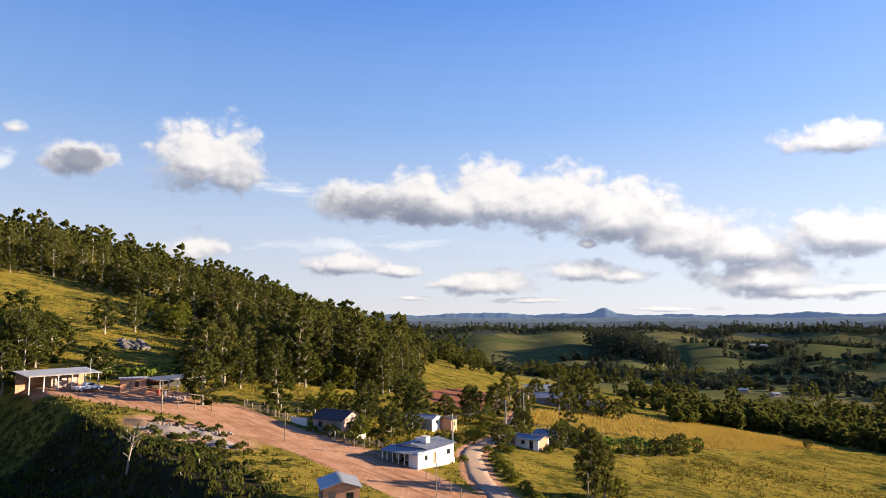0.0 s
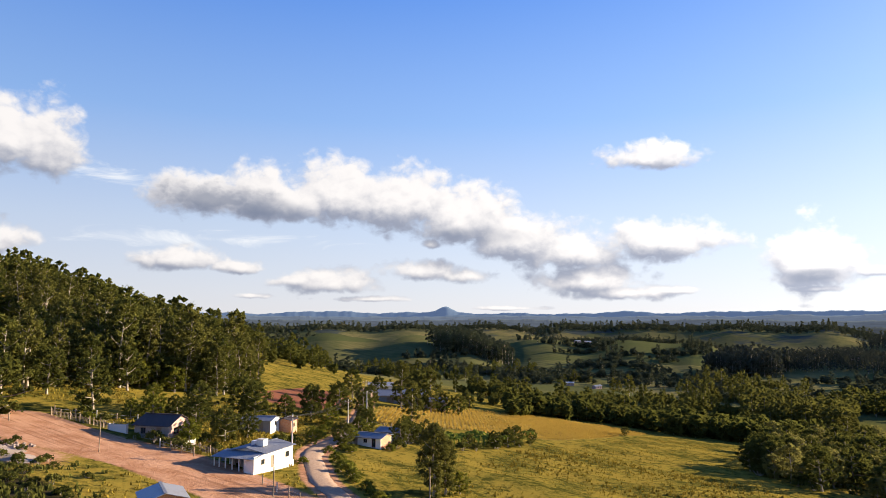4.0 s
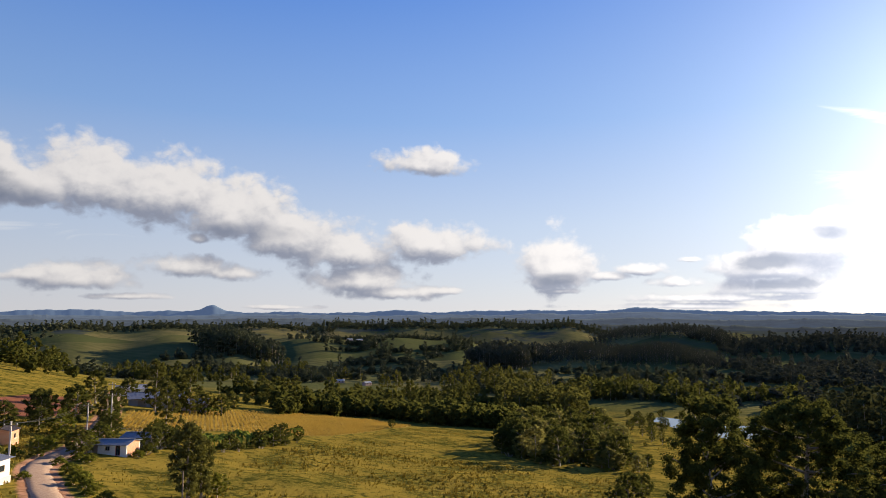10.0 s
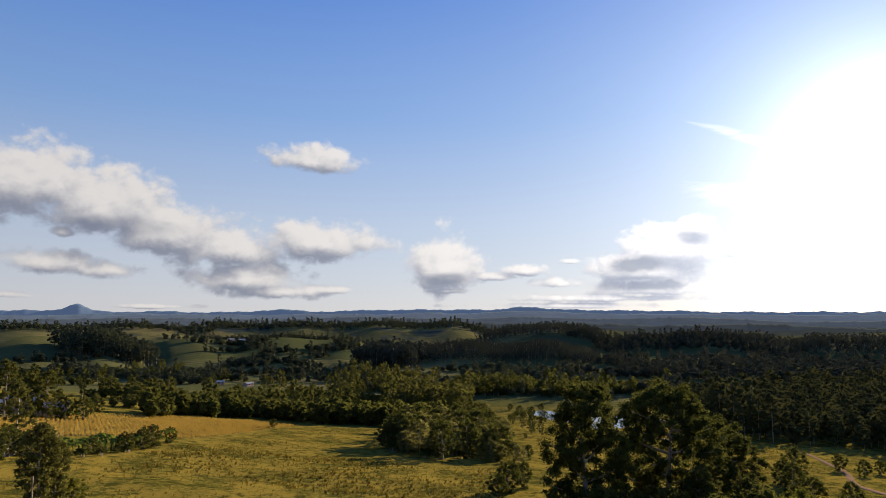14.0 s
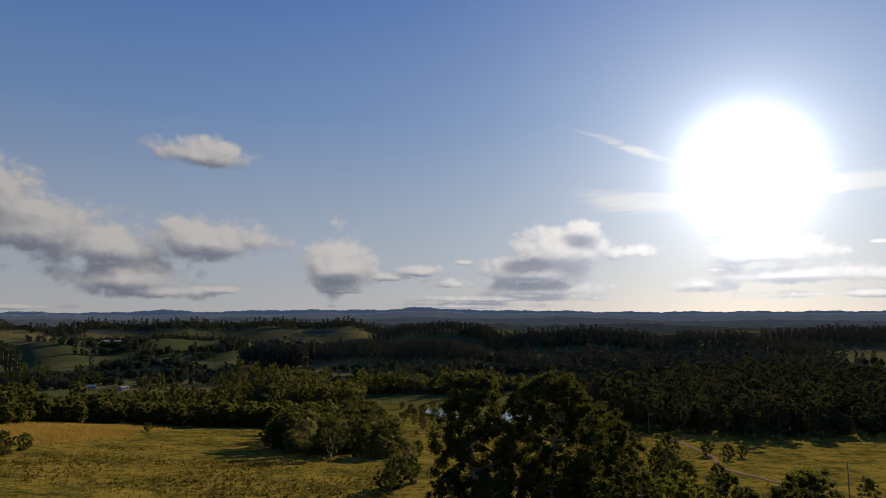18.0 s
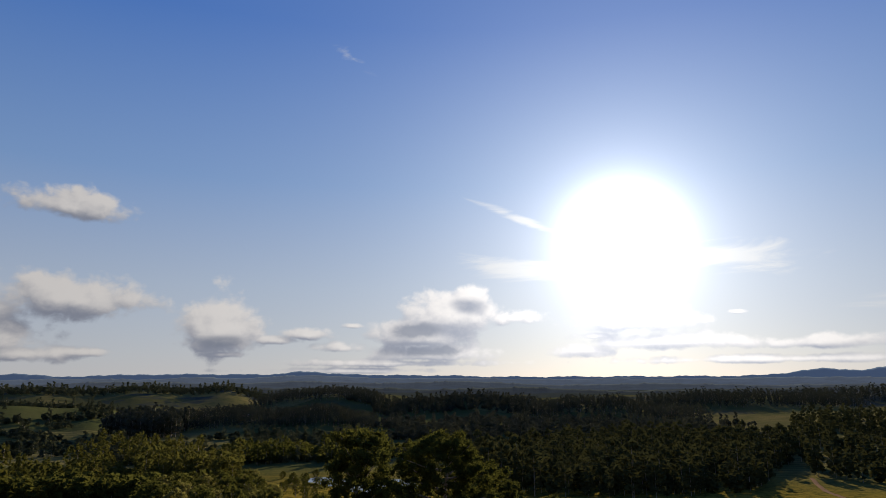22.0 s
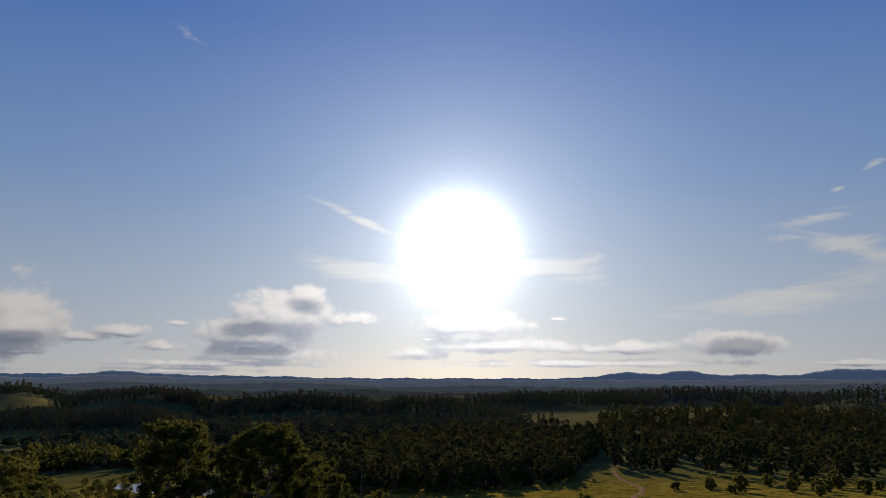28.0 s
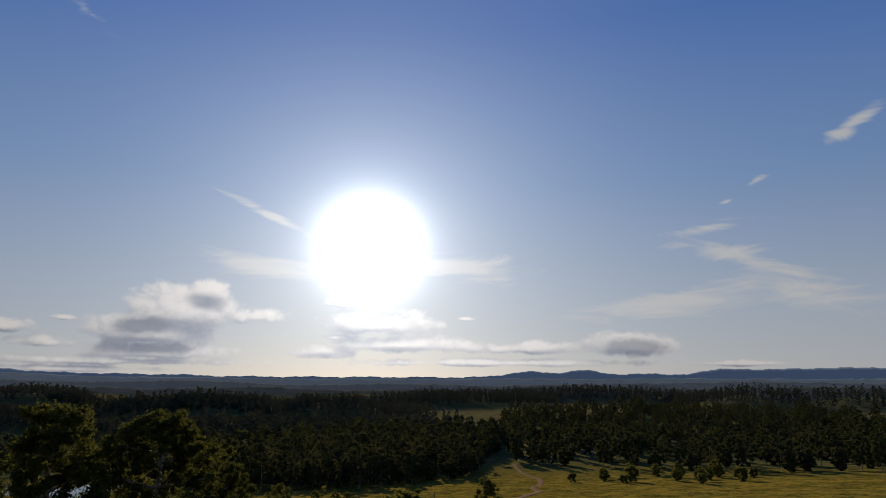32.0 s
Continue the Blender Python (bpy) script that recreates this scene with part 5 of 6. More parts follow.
def weld(vf):
    """One connected sheet of faces out of pieces that touch."""
    key, back = np.unique(np.round(vf[0], 4), axis=0, return_inverse=True)
    return key, np.asarray(back).reshape(-1)[vf[1]]


def spin(vf, turn, at=(0, 0, 0)):
    c, s = math.cos(radians(turn)), math.sin(radians(turn))
    return vf[0] @ np.array([[c, -s, 0], [s, c, 0], [0, 0, 1]]).T + np.array(at), vf[1]


def corrugated(L, W, drop, pitch=0.22, depth=0.025):
    """A sheet roof over x from -L/2 to L/2 that falls by drop over its width W along -y; ribs run down the slope."""
    n = int(L / (pitch / 2))
    x = np.linspace(-L / 2, L / 2, n + 1)
    rib = depth * (np.arange(n + 1) % 2)
    top = [np.stack([x, np.full(n + 1, y), rib + z], 1) for y, z in ((0, 0), (-W, -drop))]
    low = [t - np.array([0, 0, 0.05]) for t in top]
    v = np.concatenate(top + low)
    k = n + 1
    f = []
    for i in range(n):
        f += [(i, k + i, k + i + 1, i + 1), (2 * k + i, 2 * k + i + 1, 3 * k + i + 1, 3 * k + i), (k + i, 3 * k + i, 3 * k + i + 1, k + i + 1), (i, i + 1, 2 * k + i + 1, 2 * k + i)]
    f += [(0, 2 * k, 3 * k, k), (n, k + n, 3 * k + n, 2 * k + n)]
    return v, np.array(f)


SIDES = {"front": (0, 0), "right": (90, 1), "back": (180, 0), "left": (270, 1)}


def fit_opening(root, kind, L, D, side, pos, w, z0, z1):
    """A window or door with its own parts, set into a wall's opening."""
    turn, _ = SIDES[side]
    off = {"front": (0, -D / 2), "right": (L / 2, 0), "back": (0, D / 2), "left": (-L / 2, 0)}[side]
    zc, h = (z0 + z1) / 2, z1 - z0
    t = 0.06
    frame_ = boxes(((pos - w / 2 + t / 2, 0.05, zc), (t, 0.1, h)), ((pos + w / 2 - t / 2, 0.05, zc), (t, 0.1, h)), ((pos, 0.05, z1 - t / 2), (w - 2 * t, 0.1, t)), ((pos, 0.05, z0 + t / 2), (w - 2 * t, 0.1, t)))
    if kind == "door":
        d = solid("door", spin(boxes(((pos, 0.08, zc), (w - 2 * t, 0.05, h - t))), turn, (*off, 0)), "timber", root)
        solid("door_frame", spin(frame_, turn, (*off, 0)), "timber", d)
        return
    win = solid("window", spin(frame_, turn, (*off, 0)), "red_paint" if kind == "red" else "timber", root)
    for k in (-1, 1):
        q = (w - 2 * t) / 2
        solid("pane", spin(boxes(((pos + k * q / 2, 0.07, zc), (q - 0.04, 0.015, h - 2 * t))), turn, (*off, 0)), "glass", win)
    if z0 > 0.3:
        solid("sill", spin(boxes(((pos, -0.03, z0 - 0.04), (w + 0.16, 0.2, 0.07))), turn, (*off, 0)), "concrete", win)


def gable_house(name, label, x, y, turn, L, D, H, rise, walls, roof, openings, over=0.35, category="house", roof2=None):
    """A one-storey house: four walls with openings, gable tops, two corrugated roof slopes, doors and windows."""
    root = new(name)
    root.matrix_world = pose(x, y, gz(x, y) + 0.1, 0, 0, turn)
    T = 0.16
    for side, (a, k) in SIDES.items():
        length = L if k == 0 else D - 2 * T
        holes = [(p - w / 2, p + w / 2, z0, z1) for s, p, w, z0, z1, *_ in openings if s == side]
        off = {"front": (0, -D / 2), "right": (L / 2, 0), "back": (0, D / 2), "left": (-L / 2, 0)}[side]
        pieces = [wall_panel(length, H, T, holes)]
        if k == 1 and rise > 0:
            tri = np.array([(-length / 2, 0, H), (length / 2, 0, H), (0, 0, H + rise * (1 - 2 * T / D)), (-length / 2, T, H), (length / 2, T, H), (0, T, H + rise * (1 - 2 * T / D))])
            pieces.append((tri, np.array([(0, 1, 2, 2), (5, 4, 3, 3), (0, 2, 5, 3), (1, 4, 5, 2)])))
        vf = weld(join(pieces))
        solid("wall", spin(vf, a, (*off, 0)), walls.get(side, walls["front"]), root)
    slope = rise / (D / 2)
    W = D / 2 + over
    vf = corrugated(L + 2 * over, W, W * slope)
    solid("roof", (vf[0] + np.array([0, 0, H + rise + 0.06]), vf[1]), roof, root)
    solid("roof", spin((vf[0] + np.array([0, 0, H + rise + 0.06]), vf[1]), 180), roof2 or roof, root)
    solid("ridge_cap", boxes(((0, 0, H + rise + 0.11), (L + 2 * over, 0.3, 0.04))), roof, root)
    solid("floor_slab", boxes(((0, 0, -0.45), (L - 0.35, D - 0.35, 0.9))), "concrete", root)
    for s, p, w, z0, z1, kind in openings:
        fit_opening(root, kind, L, D, s, p, w, z0, z1)
    return tagged(root, label, category)


def open_shed(name, label, x, y, turn, L, D, H, drop, roof, bays, back):
    """A lean-to shed on posts, with a back wall and a sheet roof that falls towards its open side."""
    root = new(name)
    root.matrix_world = pose(x, y, gz(x, y) + 0.05, 0, 0, turn)
    vf = corrugated(L + 0.8, D + 0.9, drop)
    solid("roof", (vf[0] + np.array([0, D / 2 + 0.4, H + drop]), vf[1]), roof, root)
    for i in range(bays + 1):
        px = -L / 2 + L * i / bays
        solid("post", boxes(((px, -D / 2, (H - 0.1) / 2 - 0.4), (0.16, 0.16, H + 0.55))), "concrete", root)
        solid("rafter", boxes(((px, 0.2, H - 0.12), (0.07, D * 0.9, 0.1))), "timber", root)
    solid("beam", boxes(((0, -D / 2, H + 0.06), (L + 0.3, 0.1, 0.14))), "timber", root)
    solid("back_wall", boxes(((0, D / 2 - 0.1, (H + drop) / 2 - 0.5), (L, 0.14, H + drop - 0.25 + 1))), back, root)
    return tagged(root, label, "shed")


# ---- the houses ----
hx, hy = -28.0, 95.8
home = new("white_house")
home.matrix_world = pose(hx, hy, gz(hx, hy) + 0.1, 0, 0, 70) @ Matrix.Diagonal((0.86, 0.86, 0.8, 1))
W_ = "white_wall"
solid("wall", spin(wall_panel(11.0, 2.7, 0.18, [(-3.6, -2.6, 1.0, 1.9), (3.2, 4.4, 0.9, 1.9), (-1.0, -0.1, 0.0, 2.05)]), 0, (2.5, -3.0, 0)), W_, home)
solid("wall", spin(wall_panel(6.6, 2.7, 0.18, []), 90, (8.0, 0.5, 0)), W_, home)
solid("wall", spin(wall_panel(8.0, 2.7, 0.18, [(-1.5, -0.3, 1.0, 1.9)]), 180, (4.0, 4.0, 0)), W_, home)
# porch recess walls: shade put into the colour, grey instead of the house's white
solid("wall", spin(wall_panel(4.8, 2.7, 0.18, [(-1.4, -0.5, 0.0, 2.05), (0.6, 1.6, 1.0, 1.9)]), 270, (0.0, 1.4, 0)), "grey_wall", home, "inner porch wall greyed for the porch's shade")
solid("wall", spin(wall_panel(1.9, 2.5, 0.18, []), 270, (-3.0, -1.9, 0)), W_, home)
solid("wall", spin(wall_panel(3.0, 2.5, 0.18, []), 180, (-1.5, -0.95, 0)), "grey_wall", home)
main = corrugated(8.8, 4.0, 0.75)
for k, trn in ((0, 0), (1, 180)):
    solid("roof", (spin(main, trn, (3.9, 0.45, 3.55))), "metal_roof", home)
solid("ridge_cap", boxes(((3.9, 0.45, 3.62), (8.8, 0.3, 0.04))), "metal_roof", home)
gab = np.array([(8.0, -2.8, 2.7), (8.0, 3.9, 2.7), (8.0, 0.45, 3.45), (7.84, -2.8, 2.7), (7.84, 3.9, 2.7), (7.84, 0.45, 3.45)])
gabf = np.array([(0, 1, 2, 2), (5, 4, 3, 3), (0, 2, 5, 3), (1, 4, 5, 2)])
solid("gable", (gab, gabf), W_, home)
solid("gable", (gab - np.array([7.84, 0, 0]), gabf), W_, home)
lean = corrugated(8.2, 3.9, 0.55)
solid("porch_roof", spin(lean, -90, (0.35, 0.85, 2.95)), "metal_roof", home, "grey corrugated porch roof")
for py in (-0.2, 1.1, 2.4, 3.6, 4.6):
    solid("post", boxes(((-3.0, py, 1.0), (0.15, 0.15, 2.7))), W_, home)
solid("beam", boxes(((-3.0, 1.8, 2.38), (0.1, 6.6, 0.12))), "timber", home)
solid("water_tank", boxes(((2.6, -0.5, 3.95), (1.2, 1.3, 1.1)), ((2.6, 0.8, 3.8), (1.0, 1.0, 0.8))), W_, home, "white boxed water tank on the roof")
solid("tank_lid", boxes(((2.6, -0.5, 4.54), (1.35, 1.45, 0.08))), "concrete", home)
solid("floor_slab", boxes(((2.5, 0.6, -0.55), (11.4, 7.4, 1.1))), "concrete", home)
for p, w, z0, z1, kd in ((-3.1, 1.0, 1.0, 1.9, "w"), (3.8, 1.2, 0.9, 1.9, "w"), (-0.55, 0.9, 0.0, 2.05, "door")):
    fit_opening(home, kd, 0, 6.0, "front", p + 2.5, w, z0, z1)
tagged(home, "white plastered house with grey metal roofs and shaded porch", "house")

gable_house("brick_hut", "small raw brick hut under a pale metal gable roof", -28.6, 68.6, 120, 4.4, 3.9, 2.3, 0.6, {"front": "brick_wall"}, "metal_roof",
            [("left", 0.9, 0.9, 0.9, 1.8, "w"), ("left", -1.0, 0.8, 0, 2.0, "door"), ("back", 0.6, 0.8, 0.0, 2.0, "door"), ("back", -1.0, 0.8, 0.9, 1.8, "w")], 0.3, "hut", "pale_roof")
gable_house("dark_roofed_house", "pink-washed house under a dark gable roof", -45.6, 108.2, -15, 6.2, 5.6, 2.3, 1.25, {"front": "grey_wall", "right": "pink_wall"}, "dark_roof",
            [("right", -0.9, 1.3, 0.8, 1.8, "red"), ("right", 1.4, 0.8, 0, 2.0, "door"), ("front", -1.5, 1.0, 0.9, 1.9, "w"), ("front", 1.4, 0.9, 0, 2.0, "door")])
gable_house("small_house", "low white house with a brick gable and grey metal roof", -15, 130, -22, 7.0, 4.4, 1.75, 0.5, {"front": "white_wall", "right": "brick_wall"}, "metal_roof",
            [("front", 0.2, 0.8, 0.8, 1.5, "w"), ("front", 2.0, 0.8, 0, 1.65, "red"), ("front", -1.9, 0.9, 0.0, 1.65, "door")])
gable_house("grey_house", "grey house with a sheet roof among trees", -36, 128.5, -8, 6.4, 4.4, 1.95, 0.5, {"front": "grey_wall", "right": "white_wall"}, "metal_roof", [("front", -1.2, 1.0, 0.8, 1.6, "w"), ("right", 0.3, 1.0, 0.8, 1.6, "w"), ("front", 1.4, 0.85, 0, 1.8, "door")])
gable_house("brick_annex", "narrow brick annex beside the grey house", -31.4, 131.5, 80, 3.0, 3.0, 2.15, 0.4, {"front": "brick_wall"}, "dark_roof", [("front", 0, 0.8, 0.8, 1.6, "w")], 0.25, "annex")
gable_house("back_shed", "low grey shed behind the dark trees", -11.0, 141, -20, 6.5, 4.5, 1.9, 0.5, {"front": "grey_wall"}, "metal_roof", [("front", -1, 1.6, 0, 1.8, "door"), ("right", 0.2, 0.9, 0.8, 1.6, "w")], 0.4, "shed")
gable_house("warehouse", "long grey shed with a wide pale metal roof", -15, 223, 8, 15, 8, 3.2, 1.3, {"front": "grey_wall"}, "metal_roof", [("front", -4, 2.4, 0, 2.6, "door"), ("front", 3, 1.2, 1.2, 2.0, "w")], 0.5, "warehouse")
gable_house("barn", "small grey barn beside the long shed", -4, 226, 0, 8, 6, 2.6, 1.0, {"front": "grey_wall"}, "metal_roof", [("front", 0, 2.0, 0, 2.2, "door")], 0.4, "barn")
gable_house("far_cottage", "small white cottage roof gleaming between trees", -24.8, 251, 10, 9, 6, 2.8, 1.0, {"front": "white_wall"}, "pale_roof", [("front", 0, 1.0, 0.9, 1.9, "w")], 0.4)
for x, y, tr in ((58.9, 545, 0), (138.9, 607, 30), (240, 1105, 10), (461, 855, -30), (494, 796, -30), (226, 1120, 20), (120, 640, 0), (420, 320, -60), (600, 250, -60)):
    big = 0.85 if y < 700 else 1.1
    gable_house("far_cottage", "small pale cottage far off between fields", x, y, tr, 9 * big, 6 * big, 2.8 * big, 1.1 * big, {"front": "pink_wall"}, "pale_roof", [("front", -1, 1.2, 0.9, 2.0, "w"), ("front", 2, 1.0, 0, 2.1, "door")], 0.4)

gable_house("brick_store", "flat-topped brick store room beside the yard", -84.6, 104.6, 40, 4.3, 3.9, 2.35, 0.1, {"front": "brick_wall"}, "pale_roof", [("front", 0.6, 0.7, 0.8, 1.9, "w"), ("front", -0.7, 0.8, 0, 1.95, "door")], 0.25, "store")
open_shed("open_shed", "open shed with a grey sheet roof on white posts", -82.8, 113.0, 76, 8.2, 4.0, 2.0, 0.45, "metal_roof", 4, "dark_room")
open_shed("carport", "long carport with a pale sheet roof on posts", -93.0, 96.0, 70, 11.5, 5.0, 2.2, 0.75, "pale_roof", 5, "brick_wall")
gable_house("carport_store", "tan store room under the carport", -93.4, 97.2, 70, 4.6, 2.6, 2.0, 0.0, {"front": "pink_wall"}, "pale_roof", [("front", 0.8, 0.9, 0, 1.9, "door"), ("front", -1.0, 0.9, 0.8, 1.6, "w")], 0.05, "store")


def pickup(x, y, turn):
    """A pickup: body, cab, glass, bumpers, lamps and wheels."""
    root = new("pickup_truck")
    root.matrix_world = pose(x, y, gz(x, y) + 0.05, 0, 0, turn)

    def hull(profile, w0, w1):
        k = len(profile)
        v = np.array([(px, -w0 / 2 if pz < 0.95 else -w1 / 2, pz) for px, pz in profile] + [(px, w0 / 2 if pz < 0.95 else w1 / 2, pz) for px, pz in profile])
        bm = bmesh.new()
        vs = [bm.verts.new(q) for q in v]
        bm.faces.new(vs[:k])
        bm.faces.new(vs[k:][::-1])
        for i in range(k):
            bm.faces.new((vs[i], vs[k + i], vs[k + (i + 1) % k], vs[(i + 1) % k]))
        bmesh.ops.bevel(bm, geom=bm.edges[:], offset=0.05, segments=2, affect="EDGES")
        bmesh.ops.recalc_face_normals(bm, faces=bm.faces[:])
        me = bpy.data.meshes.new("hull")
        bm.to_mesh(me)
        bm.free()
        return me
    for nm, prof, w0, w1, mt in (("body", [(-2.4, 0.45), (2.35, 0.45), (2.4, 0.8), (1.15, 0.98), (-2.4, 0.98)], 1.75, 1.7, "car_paint"), ("cab", [(-0.75, 0.9), (1.25, 0.9), (0.55, 1.5), (-0.6, 1.5)], 1.66, 1.35, "car_paint")):
        me = hull(prof, w0, w1)
        me.materials.append(MATS[mt])
        part(nm, me, root)
    for s in (-1, 1):
        solid("side_window", boxes(((0.12, s * 0.79, 1.2), (1.1, 0.05, 0.36))), "glass", root)
    solid("windscreen", boxes(((0.93, 0, 1.2), (0.09, 1.25, 0.4))), "glass", root)
    for s in (-1, 1):
        solid("headlight", boxes(((2.37, s * 0.65, 0.72), (0.06, 0.3, 0.16))), "glass", root)
    solid("bumper", boxes(((2.45, 0, 0.5), (0.12, 1.7, 0.2))), "rubber", root)
    ring = tube([(0, -0.11, 0), (0, -0.1, 0), (0, 0.1, 0), (0, 0.11, 0)], [0.24, 0.34, 0.34, 0.24], 14)
    hub = tube([(0, -0.125, 0), (0, -0.12, 0), (0, 0.12, 0), (0, 0.125, 0)], [0.02, 0.2, 0.2, 0.02], 10)
    for px in (-1.5, 1.5):
        for s in (-1, 1):
            wheel = solid("wheel", (ring[0] + np.array([px, s * 0.82, 0.34]), ring[1]), "rubber", root)
            solid("rim", (hub[0] + np.array([px, s * 0.82, 0.34]), hub[1]), "car_paint", wheel)
    return tagged(root, "silver pickup truck parked by the carport", "truck")


pickup(-88.2, 97.6, 70)


# ---- poles, posts, wires ----
def pole(x, y, h, arm, label, mat="timber", r=0.13, name="utility_pole"):
    root = new(name)
    root.matrix_world = pose(x, y, gz(x, y), 0, 0, 0)
    solid("shaft", tube([(0, 0, -0.8), (0, 0, h * 0.5), (0, 0, h)], [r, r * 0.85, r * 0.7], 8), mat, root)
    if arm:
        solid("crossarm", boxes(((0, -0.14, h - 0.5), (1.6, 0.1, 0.12))), "timber", root)
        for k in (-0.7, 0, 0.7):
            solid("insulator", tube([(k, -0.14, h - 0.44), (k, -0.14, h - 0.34), (k, -0.14, h - 0.24)], [0.05, 0.06, 0.03], 6), "concrete", root)
    return tagged(root, label, "pole")


POLES = [(-23.4, 101.4, 7.6), (-18.4, 153, 8.2), (-21.5, 145.5, 6.5), (-22.8, 188, 8.0)]
for x, y, h in POLES:
    pole(x, y, h, True, "tall pale concrete utility pole beside the lane" if y < 110 else "weathered utility pole along the lane", "concrete", 0.15)
pole(-19.9, 77.6, 4.6, False, "leaning grey timber pole at the yard's edge", r=0.08)
pole(-47.8, 93, 4.6, False, "thin timber pole in the red yard", r=0.07)
pole(-71.8, 95.9, 5.0, False, "timber pole with a whitewashed foot", r=0.12)
pole(-89.6, 99.6, 5.4, False, "slim pole rising beside the carport", "concrete", 0.07)
pole(35.4, 69.2, 3.4, True, "short dark pole standing in the pasture", r=0.12)
pole(138.4, 56.4, 6.5, True, "timber utility pole beside the farm lane", r=0.13)
pole(-2.6, 92.2, 4.2, False, "bare grey post before the young gum tree", r=0.1)
pole(-19.5, 155, 6.5, False, "thin timber pole along the lane", r=0.08)
rngp = random.Random(9)
FENCES = [[(-23.9, 87.7), (-21.5, 85.5), (-19.6, 83.7), (-17.8, 81.8)], [(-43, 101.2), (-41, 100.2), (-39, 99.4), (-37, 98.8)], [(-66, 113), (-63, 114), (-60, 115), (-57, 116), (-54, 117.4)],
          [(-13, 158), (-9, 159.5), (-5, 161.5), (-1, 164), (-17, 157)], [(-71, 99), (-69, 101), (-67, 103)], [(118, 62), (124, 68), (130, 74), (137, 82)]]
for fence in FENCES:
    root = new("fence")
    root.matrix_world = pose(*fence[0], gz(*fence[0]), 0, 0, 0)
    bx, by, bz = fence[0][0], fence[0][1], gz(*fence[0])
    pts = []
    for x, y in fence:
        h = rngp.uniform(1.1, 1.4)
        z = gz(x, y) - bz
        solid("post", tube([(x - bx, y - by, z - 0.5), (x - bx + rngp.uniform(-0.05, 0.05), y - by, z + h)], [0.09, 0.08], 6), rngp.choice(("timber", "concrete")), root)
        pts.append((x - bx, y - by, z + 0.9))
    for dz in (0.0, -0.45):
        solid("wire", tube([(a, b, c + dz) for a, b, c in sorted(pts)], [0.012] * len(pts), 4), "concrete", root)
    tagged(root, "rough post and wire fence along the grass", "fence")
for (x0, y0, h0), (x1, y1, h1) in ((POLES[0], POLES[2]), (POLES[2], POLES[3])):
    for k in (-0.7, 0, 0.7):
        a, b = np.array([x0 + k, y0 - 0.14, gz(x0, y0) + h0 - 0.24]), np.array([x1 + k, y1 - 0.14, gz(x1, y1) + h1 - 0.24])
        line = [a + (b - a) * t - np.array([0, 0, 4 * 0.7 * t * (1 - t)]) for t in np.linspace(0, 1, 9)]
        v, f = tube(line, [0.014] * 9, 4)
        tagged(new("cable", mesh_from("cable", v, f, ["rubber"])), "slack power line between the utility poles", "cable")


# ---- bananas, stones, yard clutter ----
def banana(seed):
    """A banana plant: a stout stem and long arching leaves, each leaf a bent strip with a keel."""
    rng = np.random.RandomState(seed)
    root = new("banana_plant")
    v, f = tube([(0, 0, -0.2), (0.05, 0, 1.0), (0.1, 0.05, 2.0)], [0.14, 0.12, 0.08], 7)
    part("stem", mesh_from("stem", v, f, ["leaf_banana"], True), root)
    for i in range(9):
        a, L, w = i * 0.7 + rng.uniform(-0.2, 0.2), rng.uniform(1.7, 2.6), rng.uniform(0.28, 0.42)
        rise, verts = rng.uniform(0.9, 1.5), []
        for t in np.linspace(0, 1, 7):
            d, z = L * t * (1 - 0.25 * t), 1.9 + rise * t * 1.6 - 2.1 * t * t
            q = w * math.sin(math.pi * min(1, 0.08 + 0.92 * t)) ** 0.6
            for s in (-1, 0, 1):
                verts.append((math.cos(a) * d - math.sin(a) * s * q, math.sin(a) * d + math.cos(a) * s * q, z + (0.1 * w if s == 0 else 0.35 * q)))
        faces = [(3 * k + s, 3 * k + s + 1, 3 * k + s + 4, 3 * k + s + 3) for k in range(6) for s in (0, 1)]
        part("leaf", mesh_from("leaf", np.array(verts), np.array(faces), ["leaf_banana"], True), root)
    UNPLANTED.add(root.name)
    return tagged(root, "banana plant with long arching green leaves", "banana plant")


P["banana"], P["banana_b"] = banana(1), banana(2)
rngb = random.Random(4)
for x, y in ((-1, 144), (0.6, 145), (2.4, 146), (4, 149), (5.5, 152), (3, 150), (7, 152), (9, 154.5), (11, 156), (13, 158), (0, 148), (18, 164), (20, 166), (8, 150), (10, 152), (1.5, 143), (12, 154), (15, 161), (-2, 146.5), (6, 148), (-6, 214), (-3, 215), (0, 214.5), (2, 216), (-8, 215), (-88, 113), (-86, 116), (-90, 110), (-89, 115)):
    plant(P[rngb.choice(("banana", "banana_b"))], x, y, rngb.uniform(0.9, 1.35), rng=rngb, group="banana clump")


def stone(seed, mat):
    rng = np.random.RandomState(seed)
    bm = bmesh.new()
    bmesh.ops.create_icosphere(bm, subdivisions=2, radius=0.5)
    for q in bm.verts:
        n_ = Vector(q.co).normalized()
        q.co *= 1 + 0.35 * noise.noise(n_ * 1.7 + Vector((seed * 3.1, 0, 0)))
        q.co.z *= 0.65
    me = bpy.data.meshes.new("stone")
    bm.to_mesh(me)
    bm.free()
    me.materials.append(MATS[mat])
    return me


STONES = [stone(i, "rubble") for i in range(5)]
BOULDERS = [stone(i + 5, "boulder") for i in range(5)]


